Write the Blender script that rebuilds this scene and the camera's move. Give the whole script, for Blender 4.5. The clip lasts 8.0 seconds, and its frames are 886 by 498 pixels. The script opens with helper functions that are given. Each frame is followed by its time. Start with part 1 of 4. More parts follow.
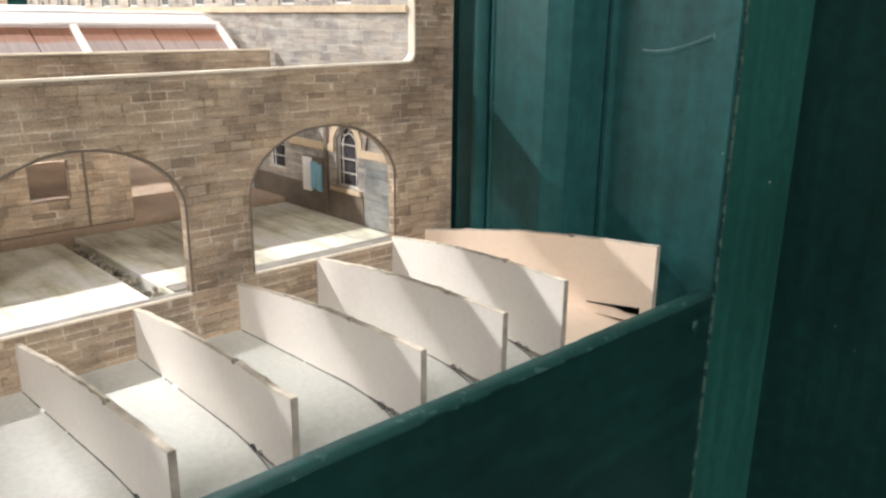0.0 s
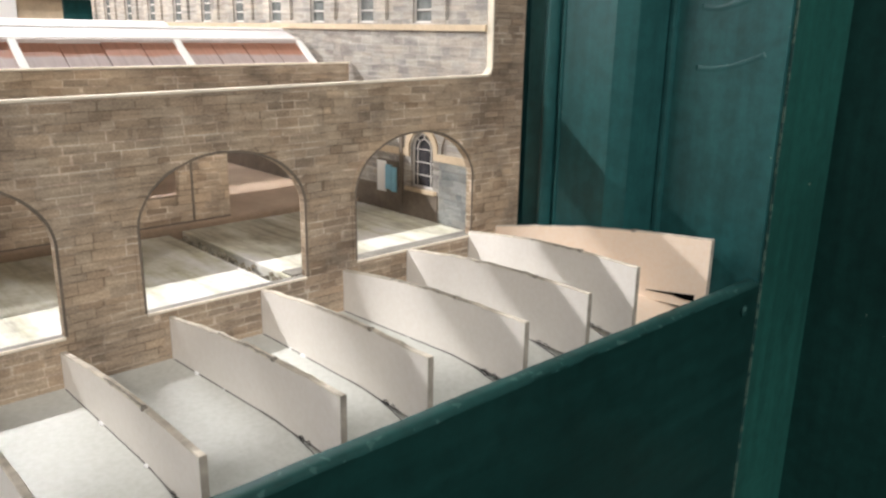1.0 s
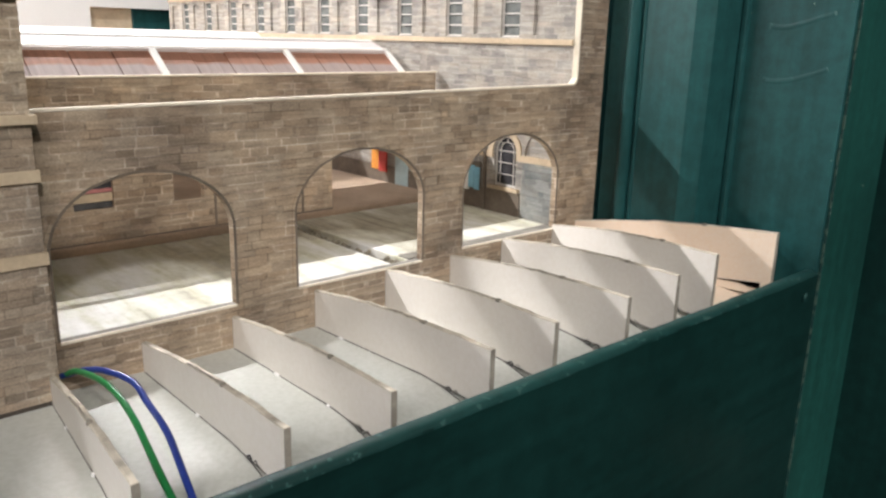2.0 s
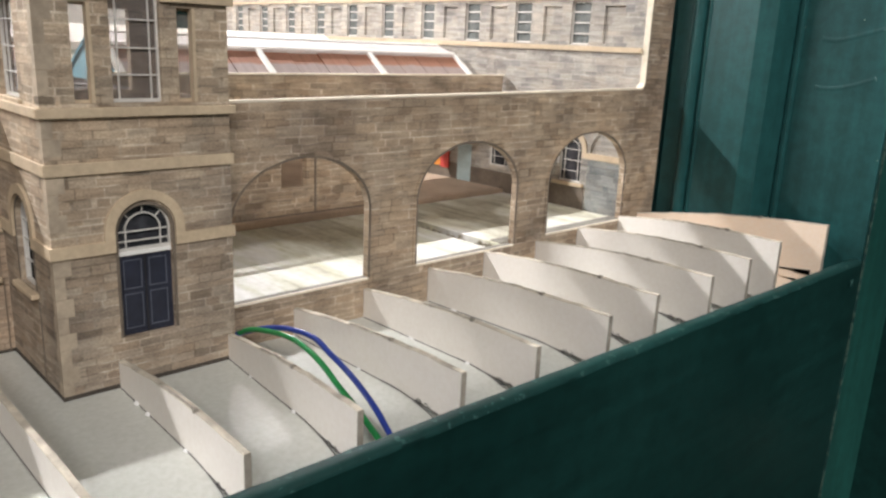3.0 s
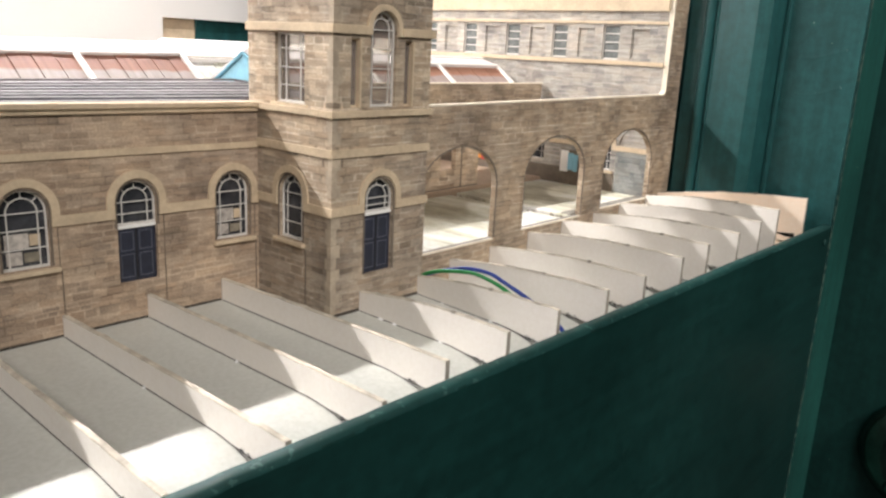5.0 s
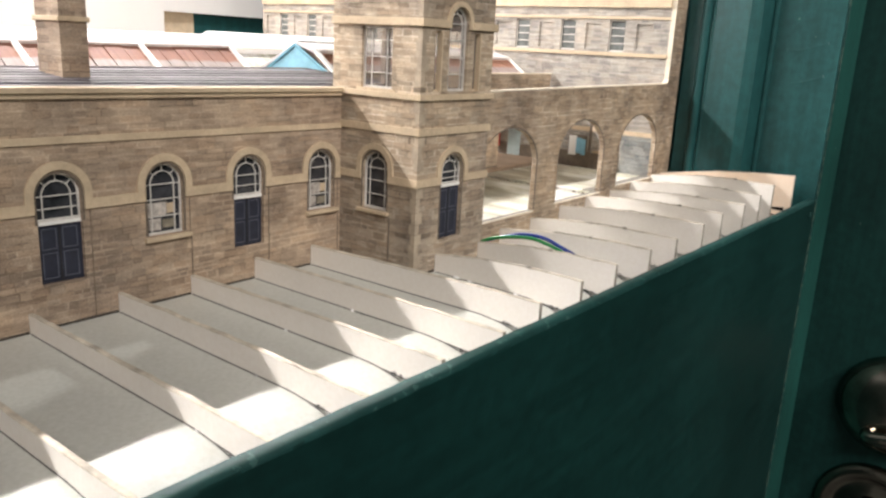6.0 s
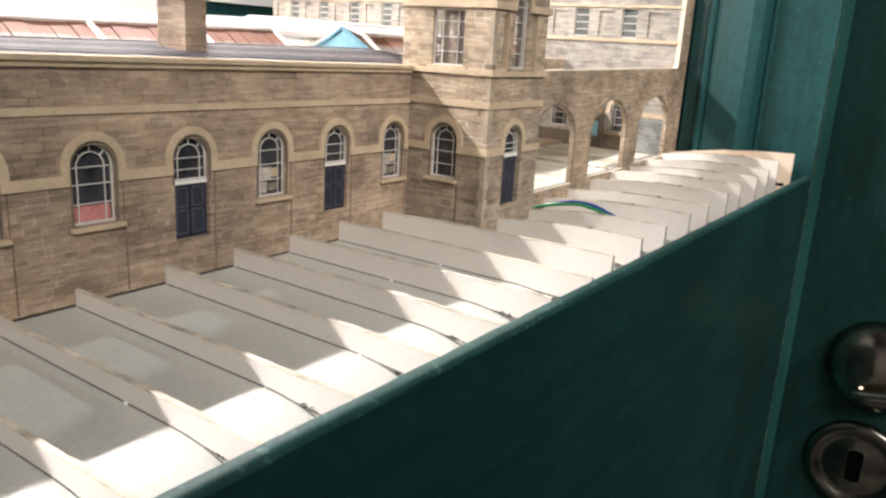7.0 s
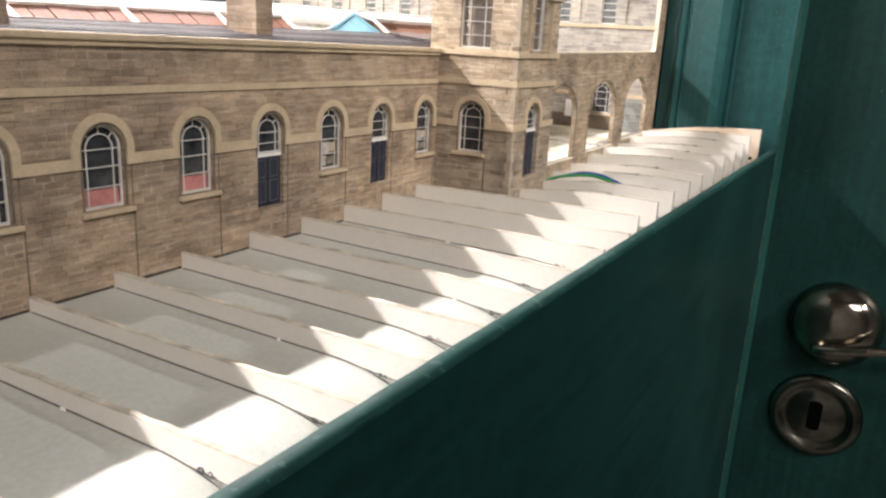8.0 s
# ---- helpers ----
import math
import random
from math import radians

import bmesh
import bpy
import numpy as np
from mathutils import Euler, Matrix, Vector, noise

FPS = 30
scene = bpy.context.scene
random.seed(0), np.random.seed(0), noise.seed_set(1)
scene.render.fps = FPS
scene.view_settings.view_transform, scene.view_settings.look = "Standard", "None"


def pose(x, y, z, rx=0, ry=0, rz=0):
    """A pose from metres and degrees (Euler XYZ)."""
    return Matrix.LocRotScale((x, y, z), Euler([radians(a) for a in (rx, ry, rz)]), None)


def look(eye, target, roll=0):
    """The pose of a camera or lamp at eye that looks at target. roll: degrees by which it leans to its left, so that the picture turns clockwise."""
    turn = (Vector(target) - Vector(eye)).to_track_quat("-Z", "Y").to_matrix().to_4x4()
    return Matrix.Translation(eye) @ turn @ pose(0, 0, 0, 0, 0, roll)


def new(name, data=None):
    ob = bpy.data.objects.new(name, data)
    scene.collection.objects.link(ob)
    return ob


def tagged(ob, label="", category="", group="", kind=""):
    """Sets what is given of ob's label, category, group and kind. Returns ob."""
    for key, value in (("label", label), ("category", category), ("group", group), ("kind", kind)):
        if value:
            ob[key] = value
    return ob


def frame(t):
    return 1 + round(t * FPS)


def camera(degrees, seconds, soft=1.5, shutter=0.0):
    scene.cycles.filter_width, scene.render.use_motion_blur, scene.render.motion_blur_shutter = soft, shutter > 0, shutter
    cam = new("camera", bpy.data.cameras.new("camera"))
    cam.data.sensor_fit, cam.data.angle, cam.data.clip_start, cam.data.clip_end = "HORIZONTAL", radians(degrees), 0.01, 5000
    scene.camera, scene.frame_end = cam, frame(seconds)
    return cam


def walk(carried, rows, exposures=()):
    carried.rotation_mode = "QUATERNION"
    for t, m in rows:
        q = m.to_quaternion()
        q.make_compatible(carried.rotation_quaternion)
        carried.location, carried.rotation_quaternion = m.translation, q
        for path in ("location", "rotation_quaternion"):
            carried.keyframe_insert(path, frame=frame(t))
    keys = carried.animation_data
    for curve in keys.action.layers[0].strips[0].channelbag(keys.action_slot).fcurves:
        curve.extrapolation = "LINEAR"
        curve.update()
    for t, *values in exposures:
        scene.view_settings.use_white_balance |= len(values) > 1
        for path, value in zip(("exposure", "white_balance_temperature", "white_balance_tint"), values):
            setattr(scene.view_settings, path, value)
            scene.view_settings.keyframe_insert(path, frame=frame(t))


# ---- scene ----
cam = camera(59.7, 8.0, soft=2.45)
METRES, EYE, TILT, LEAN, TURN = 0.32, 1.064, 0.0, 0.0, -43.5
ROWS = [
    (0.0, 0.0, 0.0, 0.0, 0.18, -16.42, -0.62),
    (0.5, -0.0289, -0.0304, 0.0018, 0.32, -16.06, -0.74),
    (1.0, -0.0602, -0.0719, 0.006, 0.49, -15.75, -0.9),
    (1.5, -0.0904, -0.1166, 0.009, 1.5, -15.2, -1.22),
    (3.0, -0.2295, -0.2267, 0.0061, 0.58, -14.81, -2.45),
    (3.5, -0.2687, -0.2749, 0.0103, -0.51, -14.76, -2.53),
    (4.0, -0.315, -0.327, 0.0144, -1.44, -14.71, -2.25),
    (4.5, -0.3632, -0.3757, 0.0149, -3.02, -14.51, -2.51),
    (6.0, -0.5334, -0.5069, 0.0058, -8.58, -14.62, -2.83),
    (6.5, -0.5937, -0.5339, -0.0026, -10.04, -14.75, -2.86),
    (7.0, -0.6519, -0.5605, -0.0116, -11.7, -14.95, -3.24),
    (7.5, -0.7119, -0.5843, -0.0208, -13.79, -15.02, -3.37),
    (8.0, -0.7688, -0.6078, -0.0219, -16.55, -15.46, -3.03),
]
walk(cam, [(t, pose(0, 0, EYE, TILT, LEAN, TURN) @ pose(METRES * x, METRES * y, METRES * z, 90 + pitch, roll, yaw)) for t, x, y, z, yaw, pitch, roll in ROWS], [(0.0, -0.2, 6250, 10), (0.7, -0.3, 6200, 10), (1.5, -0.32, 6200, 10), (3.0, -0.29, 6200, 10), (4.5, -0.18, 6300, 10.5), (6.0, -0.05, 6400, 11), (8.0, 0.1, 6450, 12)])

# ---- light ----
world = bpy.data.worlds.new("hall")
scene.world = world
world.use_nodes = True
world.node_tree.nodes["Background"].inputs[0].default_value = (1.0, 0.95, 0.88, 1)
world.node_tree.nodes["Background"].inputs[1].default_value = 0.055


def lamp(name, kind, m, energy, colour, size=(1, 1)):
    data = bpy.data.lights.new(name, kind)
    data.energy, data.color = energy, colour
    if kind == "AREA":
        data.shape, data.size, data.size_y = "RECTANGLE", size[0], size[1]
    ob = new(name, data)
    ob.matrix_world = m
    return ob


# the layout's own strip light, over and behind the model, along x
STRIP = (-0.4, 0.45, 1.31)
lamp("strip_lamp", "AREA", look(STRIP, (-0.4, 0.14, 1.0)), 10.6, (1.0, 0.945, 0.905), (1.15, 0.005))
# unseen fill panel added in the hall, on the viewer's side
FILL_PANEL = look((-1.1, -0.95, 2.1), (-0.1, 0.12, 1.0))
lamp("fill_panel_lamp", "AREA", FILL_PANEL, 16.5, (1.0, 0.94, 0.895), (0.8, 0.4))
# the hall's small ceiling spot behind the layout
SPOT = (1.32, 0.66, 2.45)
lamp("downlight_lamp", "AREA", look(SPOT, (-0.15, 0.15, 1.0)), 11.0, (1.0, 0.975, 0.94), (0.05, 0.05))
# unseen warm fill spot, added on the viewer's side and trained on the arcade end
FILL_SPOT = (-0.55, -1.75, 2.42)
fill_spot = lamp("fill_spot_lamp", "SPOT", look(FILL_SPOT, (0.1, 0.135, 1.02)), 170.0, (1.0, 0.92, 0.84))
fill_spot.data.spot_size, fill_spot.data.spot_blend, fill_spot.data.shadow_soft_size = radians(16.5), 1.0, 0.12

# ---- materials ----


def rgb(c):
    return (c[0], c[1], c[2], 1)


class Mat:
    """A node material under construction."""

    def __init__(self, name, rough=0.6, metal=0.0, spec=0.5):
        self.m = bpy.data.materials.new(name)
        self.m.use_nodes = True
        self.t = self.m.node_tree
        self.bsdf = self.t.nodes["Principled BSDF"]
        self.set("Roughness", rough).set("Metallic", metal).set("Specular IOR Level", spec)

    def set(self, key, value):
        self.bsdf.inputs[key].default_value = value
        return self

    def node(self, kind):
        return self.t.nodes.new(kind)

    def math(self, operation):
        n = self.t.nodes.new("ShaderNodeMath")
        n.operation = operation
        return n

    def link(self, a, b):
        self.t.links.new(a, b)

    def calc(self, operation, *values):
        """A sum on sockets and numbers."""
        n = self.math(operation)
        for sock, v in zip(n.inputs, values):
            if isinstance(v, bpy.types.NodeSocket):
                self.link(v, sock)
            else:
                sock.default_value = v
        return n.outputs[0]

    def white(self, x, shift, y=None):
        """A random number for each whole x (and y)."""
        n = self.node("ShaderNodeTexWhiteNoise")
        n.noise_dimensions = "2D"
        at = self.node("ShaderNodeCombineXYZ")
        self.link(self.calc("ADD", x, shift + 0.5), at.inputs["X"])
        if y is not None:
            self.link(self.calc("ADD", y, 0.5), at.inputs["Y"])
        self.link(at.outputs[0], n.inputs["Vector"])
        return n.outputs["Value"]

    def along(self, x):
        """Smooth noise about zero along one line."""
        n = self.node("ShaderNodeTexNoise")
        n.noise_dimensions = "1D"
        n.inputs["Scale"].default_value, n.inputs["Detail"].default_value = 1.0, 2.0
        self.link(x, n.inputs["W"])
        return self.calc("SUBTRACT", n.outputs["Fac"], 0.5)

    def coords(self, scale=(1, 1, 1)):
        c = self.node("ShaderNodeTexCoord")
        mp = self.node("ShaderNodeMapping")
        mp.inputs["Scale"].default_value = scale
        self.link(c.outputs["Object"], mp.inputs["Vector"])
        return mp.outputs["Vector"]

    def noise(self, vec, scale, detail=4.0, rough=0.6):
        n = self.node("ShaderNodeTexNoise")
        n.inputs["Scale"].default_value, n.inputs["Detail"].default_value, n.inputs["Roughness"].default_value = scale, detail, rough
        self.link(vec, n.inputs["Vector"])
        return n.outputs["Fac"]

    def ramp(self, fac, stops):
        r = self.node("ShaderNodeValToRGB")
        while len(r.color_ramp.elements) < len(stops):
            r.color_ramp.elements.new(0.5)
        for e, (p, c) in zip(r.color_ramp.elements, stops):
            e.position, e.color = p, rgb(c)
        self.link(fac, r.inputs["Fac"])
        return r.outputs["Color"]

    def mix(self, fac, a, b, how="MIX"):
        n = self.node("ShaderNodeMix")
        n.data_type, n.blend_type = "RGBA", how
        ins = [n.inputs[0], n.inputs[6], n.inputs[7]]
        for sock, v in zip(ins, (fac, a, b)):
            if isinstance(v, bpy.types.NodeSocket):
                self.link(v, sock)
            elif isinstance(v, tuple):
                sock.default_value = rgb(v)
            else:
                sock.default_value = v
        return n.outputs[2]

    def colour(self, sock):
        self.link(sock, self.bsdf.inputs["Base Color"])
        return self

    def bump(self, fac, strength=0.2, dist=0.0002):
        b = self.node("ShaderNodeBump")
        b.inputs["Strength"].default_value, b.inputs["Distance"].default_value = strength, dist
        self.link(fac, b.inputs["Height"])
        self.link(b.outputs["Normal"], self.bsdf.inputs["Normal"])
        return self

    def roughness(self, fac, lo, hi):
        r = self.node("ShaderNodeMapRange")
        r.inputs["To Min"].default_value, r.inputs["To Max"].default_value = lo, hi
        self.link(fac, r.inputs["Value"])
        self.link(r.outputs["Result"], self.bsdf.inputs["Roughness"])
        return self


def plain(name, base, rough=0.6, vary=0.25, scale=60, metal=0.0, spec=0.5, bump=0.1, fine=900, dist=0.0001):
    """Base colour with soft blotches and a fine grain."""
    a = Mat(name, rough, metal, spec)
    v = a.coords()
    big, small = a.noise(v, scale), a.noise(v, fine, 3)
    lo = tuple(max(0.0, c * (1 - vary)) for c in base)
    hi = tuple(min(1.0, c * (1 + vary * 0.6)) for c in base)
    c = a.ramp(big, [(0.3, lo), (0.7, hi)])
    c = a.mix(0.12, c, a.ramp(small, [(0.35, (0.3, 0.3, 0.3)), (0.65, (0.9, 0.9, 0.9))]), "OVERLAY")
    a.colour(c).bump(small, bump, dist)
    a.roughness(big, max(0.05, rough - 0.08), min(1, rough + 0.08))
    return a.m


def stonework(name, dark, mid, light, mortar, row=1.6, wide=4.0, soot=0.5, seed=0.0, joints=0.9, streaks=0.45):
    """Printed coursed stone on card: uneven courses in millimetres, stones of mixed length and tone, broken pale joints, soot."""
    a = Mat(name, 0.75, 0, 0.3)
    c = a.node("ShaderNodeTexCoord")
    sep = a.node("ShaderNodeSeparateXYZ")
    a.link(c.outputs["Object"], sep.inputs[0])
    comb = a.node("ShaderNodeCombineXYZ")
    a.link(a.calc("ADD", sep.outputs["X"], sep.outputs["Y"]), comb.inputs["X"])
    a.link(sep.outputs["Z"], comb.inputs["Y"])
    mp = a.node("ShaderNodeMapping")
    mp.inputs["Scale"].default_value = (1000, 1000, 1000)
    mp.inputs["Location"].default_value = (seed, seed * 0.37, 0)
    a.link(comb.outputs[0], mp.inputs["Vector"])
    flat = mp.outputs[0]
    uv = a.node("ShaderNodeSeparateXYZ")
    a.link(flat, uv.inputs[0])
    u, v = uv.outputs["X"], uv.outputs["Y"]
    # hand-cut edges
    ragged = a.calc("SUBTRACT", a.noise(flat, 0.9, 2), 0.5)
    v = a.calc("MULTIPLY_ADD", ragged, 0.28, v)
    # courses of uneven height
    v = a.calc("MULTIPLY_ADD", a.along(a.calc("MULTIPLY", v, 0.21)), row * 1.5, v)
    rows = a.calc("DIVIDE", v, row)
    r, fr = a.calc("FLOOR", rows), a.calc("FRACT", rows)
    shade, slip = a.white(r, 0.0), a.white(r, 9.0)
    # stones of mixed length within a course
    length = a.calc("MULTIPLY_ADD", shade, wide * 0.6, wide * 0.7)
    u = a.calc("MULTIPLY_ADD", a.along(a.calc("MULTIPLY_ADD", r, 7.3, a.calc("MULTIPLY", u, 0.17))), wide * 1.3, u)
    cols = a.calc("MULTIPLY_ADD", slip, 20.0, a.calc("DIVIDE", u, length))
    q, fq = a.calc("FLOOR", cols), a.calc("FRACT", cols)
    stone_id = a.white(q, 0.0, r)
    dv = a.calc("MULTIPLY", a.calc("MINIMUM", fr, a.calc("SUBTRACT", 1.0, fr)), row)
    du = a.calc("MULTIPLY", a.calc("MINIMUM", fq, a.calc("SUBTRACT", 1.0, fq)), length)
    gap = a.node("ShaderNodeMapRange")
    gap.interpolation_type = "SMOOTHSTEP"
    for k, x in (("From Min", 0.06), ("From Max", 0.25), ("To Min", 1.0), ("To Max", 0.0)):
        gap.inputs[k].default_value = x
    a.link(a.calc("MINIMUM", dv, du), gap.inputs["Value"])
    joint = gap.outputs["Result"]
    # tone by stone, by course and by patch of wall
    patch = a.noise(flat, 0.06, 3, 0.55)
    tone = a.calc("MULTIPLY_ADD", stone_id, 0.4, a.calc("MULTIPLY_ADD", shade, 0.12, a.calc("MULTIPLY_ADD", patch, -1.0, 0.72)))
    deep = tuple(d * 0.8 for d in dark)
    stone = a.ramp(tone, [(0.0, deep), (0.2, dark), (0.45, mid), (0.75, light), (1.0, mid)])
    hue = a.ramp(a.white(q, 4.0, r), [(0.0, (0.55, 0.49, 0.44)), (0.5, (0.5, 0.5, 0.5)), (1.0, (0.46, 0.5, 0.54))])
    stone = a.mix(0.3, stone, hue, "OVERLAY")
    # joints: pale where the print is crisp, merely darker elsewhere
    crisp = a.ramp(a.noise(flat, 0.085, 3), [(0.44, (0, 0, 0)), (0.56, (1, 1, 1))])
    dim = a.mix(1.0, stone, (0.6, 0.59, 0.58), "MULTIPLY")
    line = a.mix(crisp, dim, mortar)
    some = a.ramp(a.noise(flat, 0.3, 2), [(0.35, (0.35, 0.35, 0.35)), (0.55, (joints, joints, joints))])
    face = a.mix(a.mix(1.0, joint, some, "MULTIPLY"), stone, line)
    smp = a.node("ShaderNodeMapping")
    smp.inputs["Scale"].default_value = (0.1, 1.0, 1.0)
    a.link(flat, smp.inputs["Vector"])
    face = a.mix(streaks, face, a.ramp(a.noise(smp.outputs[0], 0.75, 4, 0.65), [(0.32, (0.2, 0.2, 0.2)), (0.68, (0.78, 0.78, 0.78))]), "OVERLAY")
    soots = a.ramp(a.noise(flat, 0.055, 4, 0.65), [(0.42, (1, 1, 1)), (0.56, (1 - soot * 0.4, 1 - soot * 0.39, 1 - soot * 0.36)), (0.7, (1 - soot, 1 - soot * 0.97, 1 - soot * 0.9))])
    face = a.mix(1.0, face, soots, "MULTIPLY")
    cloud = a.ramp(a.noise(flat, 0.02, 3, 0.55), [(0.42, (1, 1, 1)), (0.62, (1 - soot * 0.6, 1 - soot * 0.58, 1 - soot * 0.5))])
    face = a.mix(1.0, face, cloud, "MULTIPLY")
    face = a.mix(0.4, face, a.ramp(a.noise(flat, 2.2, 4), [(0.3, (0.22, 0.22, 0.22)), (0.7, (0.8, 0.8, 0.8))]), "OVERLAY")
    a.colour(face)
    a.bump(joint, -0.25, 0.00008)
    return a.m


STONE = stonework("printed_stone", (0.31, 0.235, 0.17), (0.43, 0.325, 0.232), (0.52, 0.40, 0.285), (0.62, 0.49, 0.36), soot=0.36, joints=0.8, streaks=0.42)
STONE_TOWER = stonework("printed_tower_stone", (0.30, 0.238, 0.172), (0.455, 0.36, 0.26), (0.55, 0.45, 0.33), (0.72, 0.61, 0.47), row=1.8, wide=4.6, soot=0.45, seed=55.0, joints=0.95, streaks=0.4)
STONE_ARCH = stonework("printed_arch_stone", (0.30, 0.225, 0.155), (0.435, 0.335, 0.235), (0.51, 0.40, 0.28), (0.72, 0.59, 0.45), row=1.9, wide=5.2, soot=0.42, seed=31.0, joints=0.95, streaks=0.45)
STONE_BLUE = stonework("printed_blue_stone", (0.20, 0.21, 0.205), (0.285, 0.29, 0.27), (0.34, 0.34, 0.31), (0.40, 0.395, 0.36), row=2.0, wide=4.6, soot=0.4, seed=13.0, joints=0.4)
STONE_GREY = stonework("printed_grey_stone", (0.30, 0.28, 0.255), (0.44, 0.405, 0.35), (0.50, 0.46, 0.40), (0.60, 0.56, 0.49), row=2.0, wide=5.0, soot=0.28, seed=77.0, joints=0.7)
QUOIN = plain("quoin_stone_card", (0.44, 0.365, 0.275), 0.75, 0.34, 160)
TRIM = plain("cream_stone_card", (0.57, 0.455, 0.315), 0.7, 0.2, 120)
CUT = plain("cut_card_edge", (0.78, 0.70, 0.56), 0.8, 0.15, 200)
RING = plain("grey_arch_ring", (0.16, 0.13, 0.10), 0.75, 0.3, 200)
CARD = plain("white_card", (0.79, 0.75, 0.69), 0.5, 0.06, 25, bump=0.06)
# card ends facing the viewer, their shadow put into the grey
TIP_SHADED = plain("shaded_grey_card_end", (0.34, 0.31, 0.26), 0.85, 0.4, 160, bump=0.4)
CREAM = plain("cream_board", (0.90, 0.74, 0.585), 0.55, 0.06, 30)
CARD_EDGE = plain("worn_card_edge", (0.62, 0.56, 0.46), 0.85, 0.45, 160, bump=0.5)
DECK = plain("white_deck_board", (0.56, 0.571, 0.525), 0.42, 0.07, 18, bump=0.05)
SLAB = plain("pale_platform_card", (0.70, 0.68, 0.60), 0.6, 0.22, 22)


def slate_card():
    """Grey slate print, each course of its own tone, with thin upright joints."""
    a = Mat("slate_card", 0.6)
    info = a.node("ShaderNodeObjectInfo")
    tone = a.ramp(info.outputs["Random"], [(0.0, (0.10, 0.092, 0.10)), (0.5, (0.19, 0.175, 0.19)), (1.0, (0.29, 0.265, 0.275))])
    v = a.coords()
    fine = a.noise(v, 700, 3)
    tone = a.mix(0.4, tone, a.ramp(a.noise(a.coords((1, 0.2, 0.2)), 260, 3), [(0.3, (0.25, 0.25, 0.25)), (0.7, (0.75, 0.75, 0.75))]), "OVERLAY")
    tone = a.mix(0.2, tone, a.ramp(fine, [(0.3, (0.3, 0.3, 0.3)), (0.7, (0.8, 0.8, 0.8))]), "OVERLAY")
    a.colour(tone).bump(fine, 0.15, 0.0001)
    return a.m


SLATE = slate_card()
KERB = plain("grey_kerb_card", (0.25, 0.235, 0.205), 0.75, 0.4, 140)
JOINT = plain("brown_card_joint", (0.21, 0.165, 0.12), 0.8, 0.4, 200)
TORN = plain("torn_grey_fibre", (0.34, 0.31, 0.26), 0.9, 0.5, 300, bump=0.5)
FRAME = plain("off_white_bars", (0.66, 0.64, 0.60), 0.5, 0.15, 300)
RIDGE = plain("faded_ridge_board", (0.62, 0.575, 0.57), 0.55, 0.18, 40)
WHITE = plain("white_paint", (0.84, 0.83, 0.80), 0.5, 0.05, 60)
BLACK = plain("black_ink", (0.02, 0.02, 0.025), 0.5, 0.2, 200)
GLASS_DARK = plain("dark_window_sheet", (0.045, 0.046, 0.053), 0.12, 0.6, 260, spec=0.6, bump=0.0)
GLASS_PALE = plain("pale_green_window_sheet", (0.17, 0.185, 0.18), 0.15, 0.4, 200, spec=0.6, bump=0.0)


def clear_sheet():
    """Thin clear acetate: lets the view through and mirrors a little."""
    a = Mat("clear_window_sheet", 0.08)
    t, m = a.node("ShaderNodeBsdfTransparent"), a.node("ShaderNodeMixShader")
    t.inputs["Color"].default_value = (0.86, 0.85, 0.83, 1)
    a.set("Base Color", (0.40, 0.36, 0.34, 1))
    m.inputs[0].default_value = 0.22
    a.link(t.outputs[0], m.inputs[1])
    a.link(a.bsdf.outputs[0], m.inputs[2])
    a.link(m.outputs[0], a.t.nodes["Material Output"].inputs["Surface"])
    return a.m


GLASS_CLEAR = clear_sheet()
NAVY = plain("navy_door_card", (0.022, 0.026, 0.045), 0.45, 0.3, 200)
PANEL_LINE = plain("pale_door_line", (0.10, 0.11, 0.145), 0.5, 0.2, 200)
PINK = plain("pink_blind", (0.55, 0.22, 0.21), 0.6, 0.25, 300)
NOTE = plain("pale_notice", (0.48, 0.44, 0.40), 0.6, 0.6, 420)
BLUE_CARD = plain("blue_card", (0.24, 0.50, 0.64), 0.6, 0.2, 150)
BLUE_DEEP = plain("deeper_blue_card", (0.16, 0.38, 0.50), 0.6, 0.2, 150)
ORANGE = plain("orange_notice", (0.80, 0.32, 0.05), 0.6, 0.2, 300)
RED = plain("red_notice", (0.55, 0.06, 0.05), 0.6, 0.2, 300)
SKYBLUE = plain("pale_blue_paint", (0.45, 0.58, 0.60), 0.6, 0.2, 150)
BROWN = plain("brown_cork_board", (0.36, 0.27, 0.195), 0.8, 0.35, 40, bump=0.3)
RUBBLE = plain("grey_rubble", (0.28, 0.25, 0.19), 0.9, 0.5, 300, bump=0.5)
ROOM_WALL = plain("hall_wall_paint", (0.30, 0.285, 0.265), 0.8, 0.1, 3)
BACKDROP = plain("white_backboard", (0.85, 0.84, 0.82), 0.7, 0.03, 10)
BRASS = plain("tarnished_brass", (0.175, 0.172, 0.145), 0.2, 0.4, 90, metal=1.0, bump=0.05)
CHROME = plain("worn_chrome", (0.34, 0.31, 0.265), 0.12, 0.6, 45, metal=1.0, bump=0.03)
WIRE_BLUE = plain("blue_wire_plastic", (0.02, 0.045, 0.27), 0.3, 0.15, 200)
WIRE_GREEN = plain("green_wire_plastic", (0.02, 0.22, 0.06), 0.3, 0.15, 200)
GAP_SHADE = plain("shaded_card_gap", (0.06, 0.05, 0.04), 0.9, 0.3, 200)
# pencil grey, also used to draw the shade under the ribs' feet
PENCIL_AND_SHADE = plain("soft_pencil_and_gap_shade", (0.15, 0.14, 0.135), 0.7, 0.5, 400)
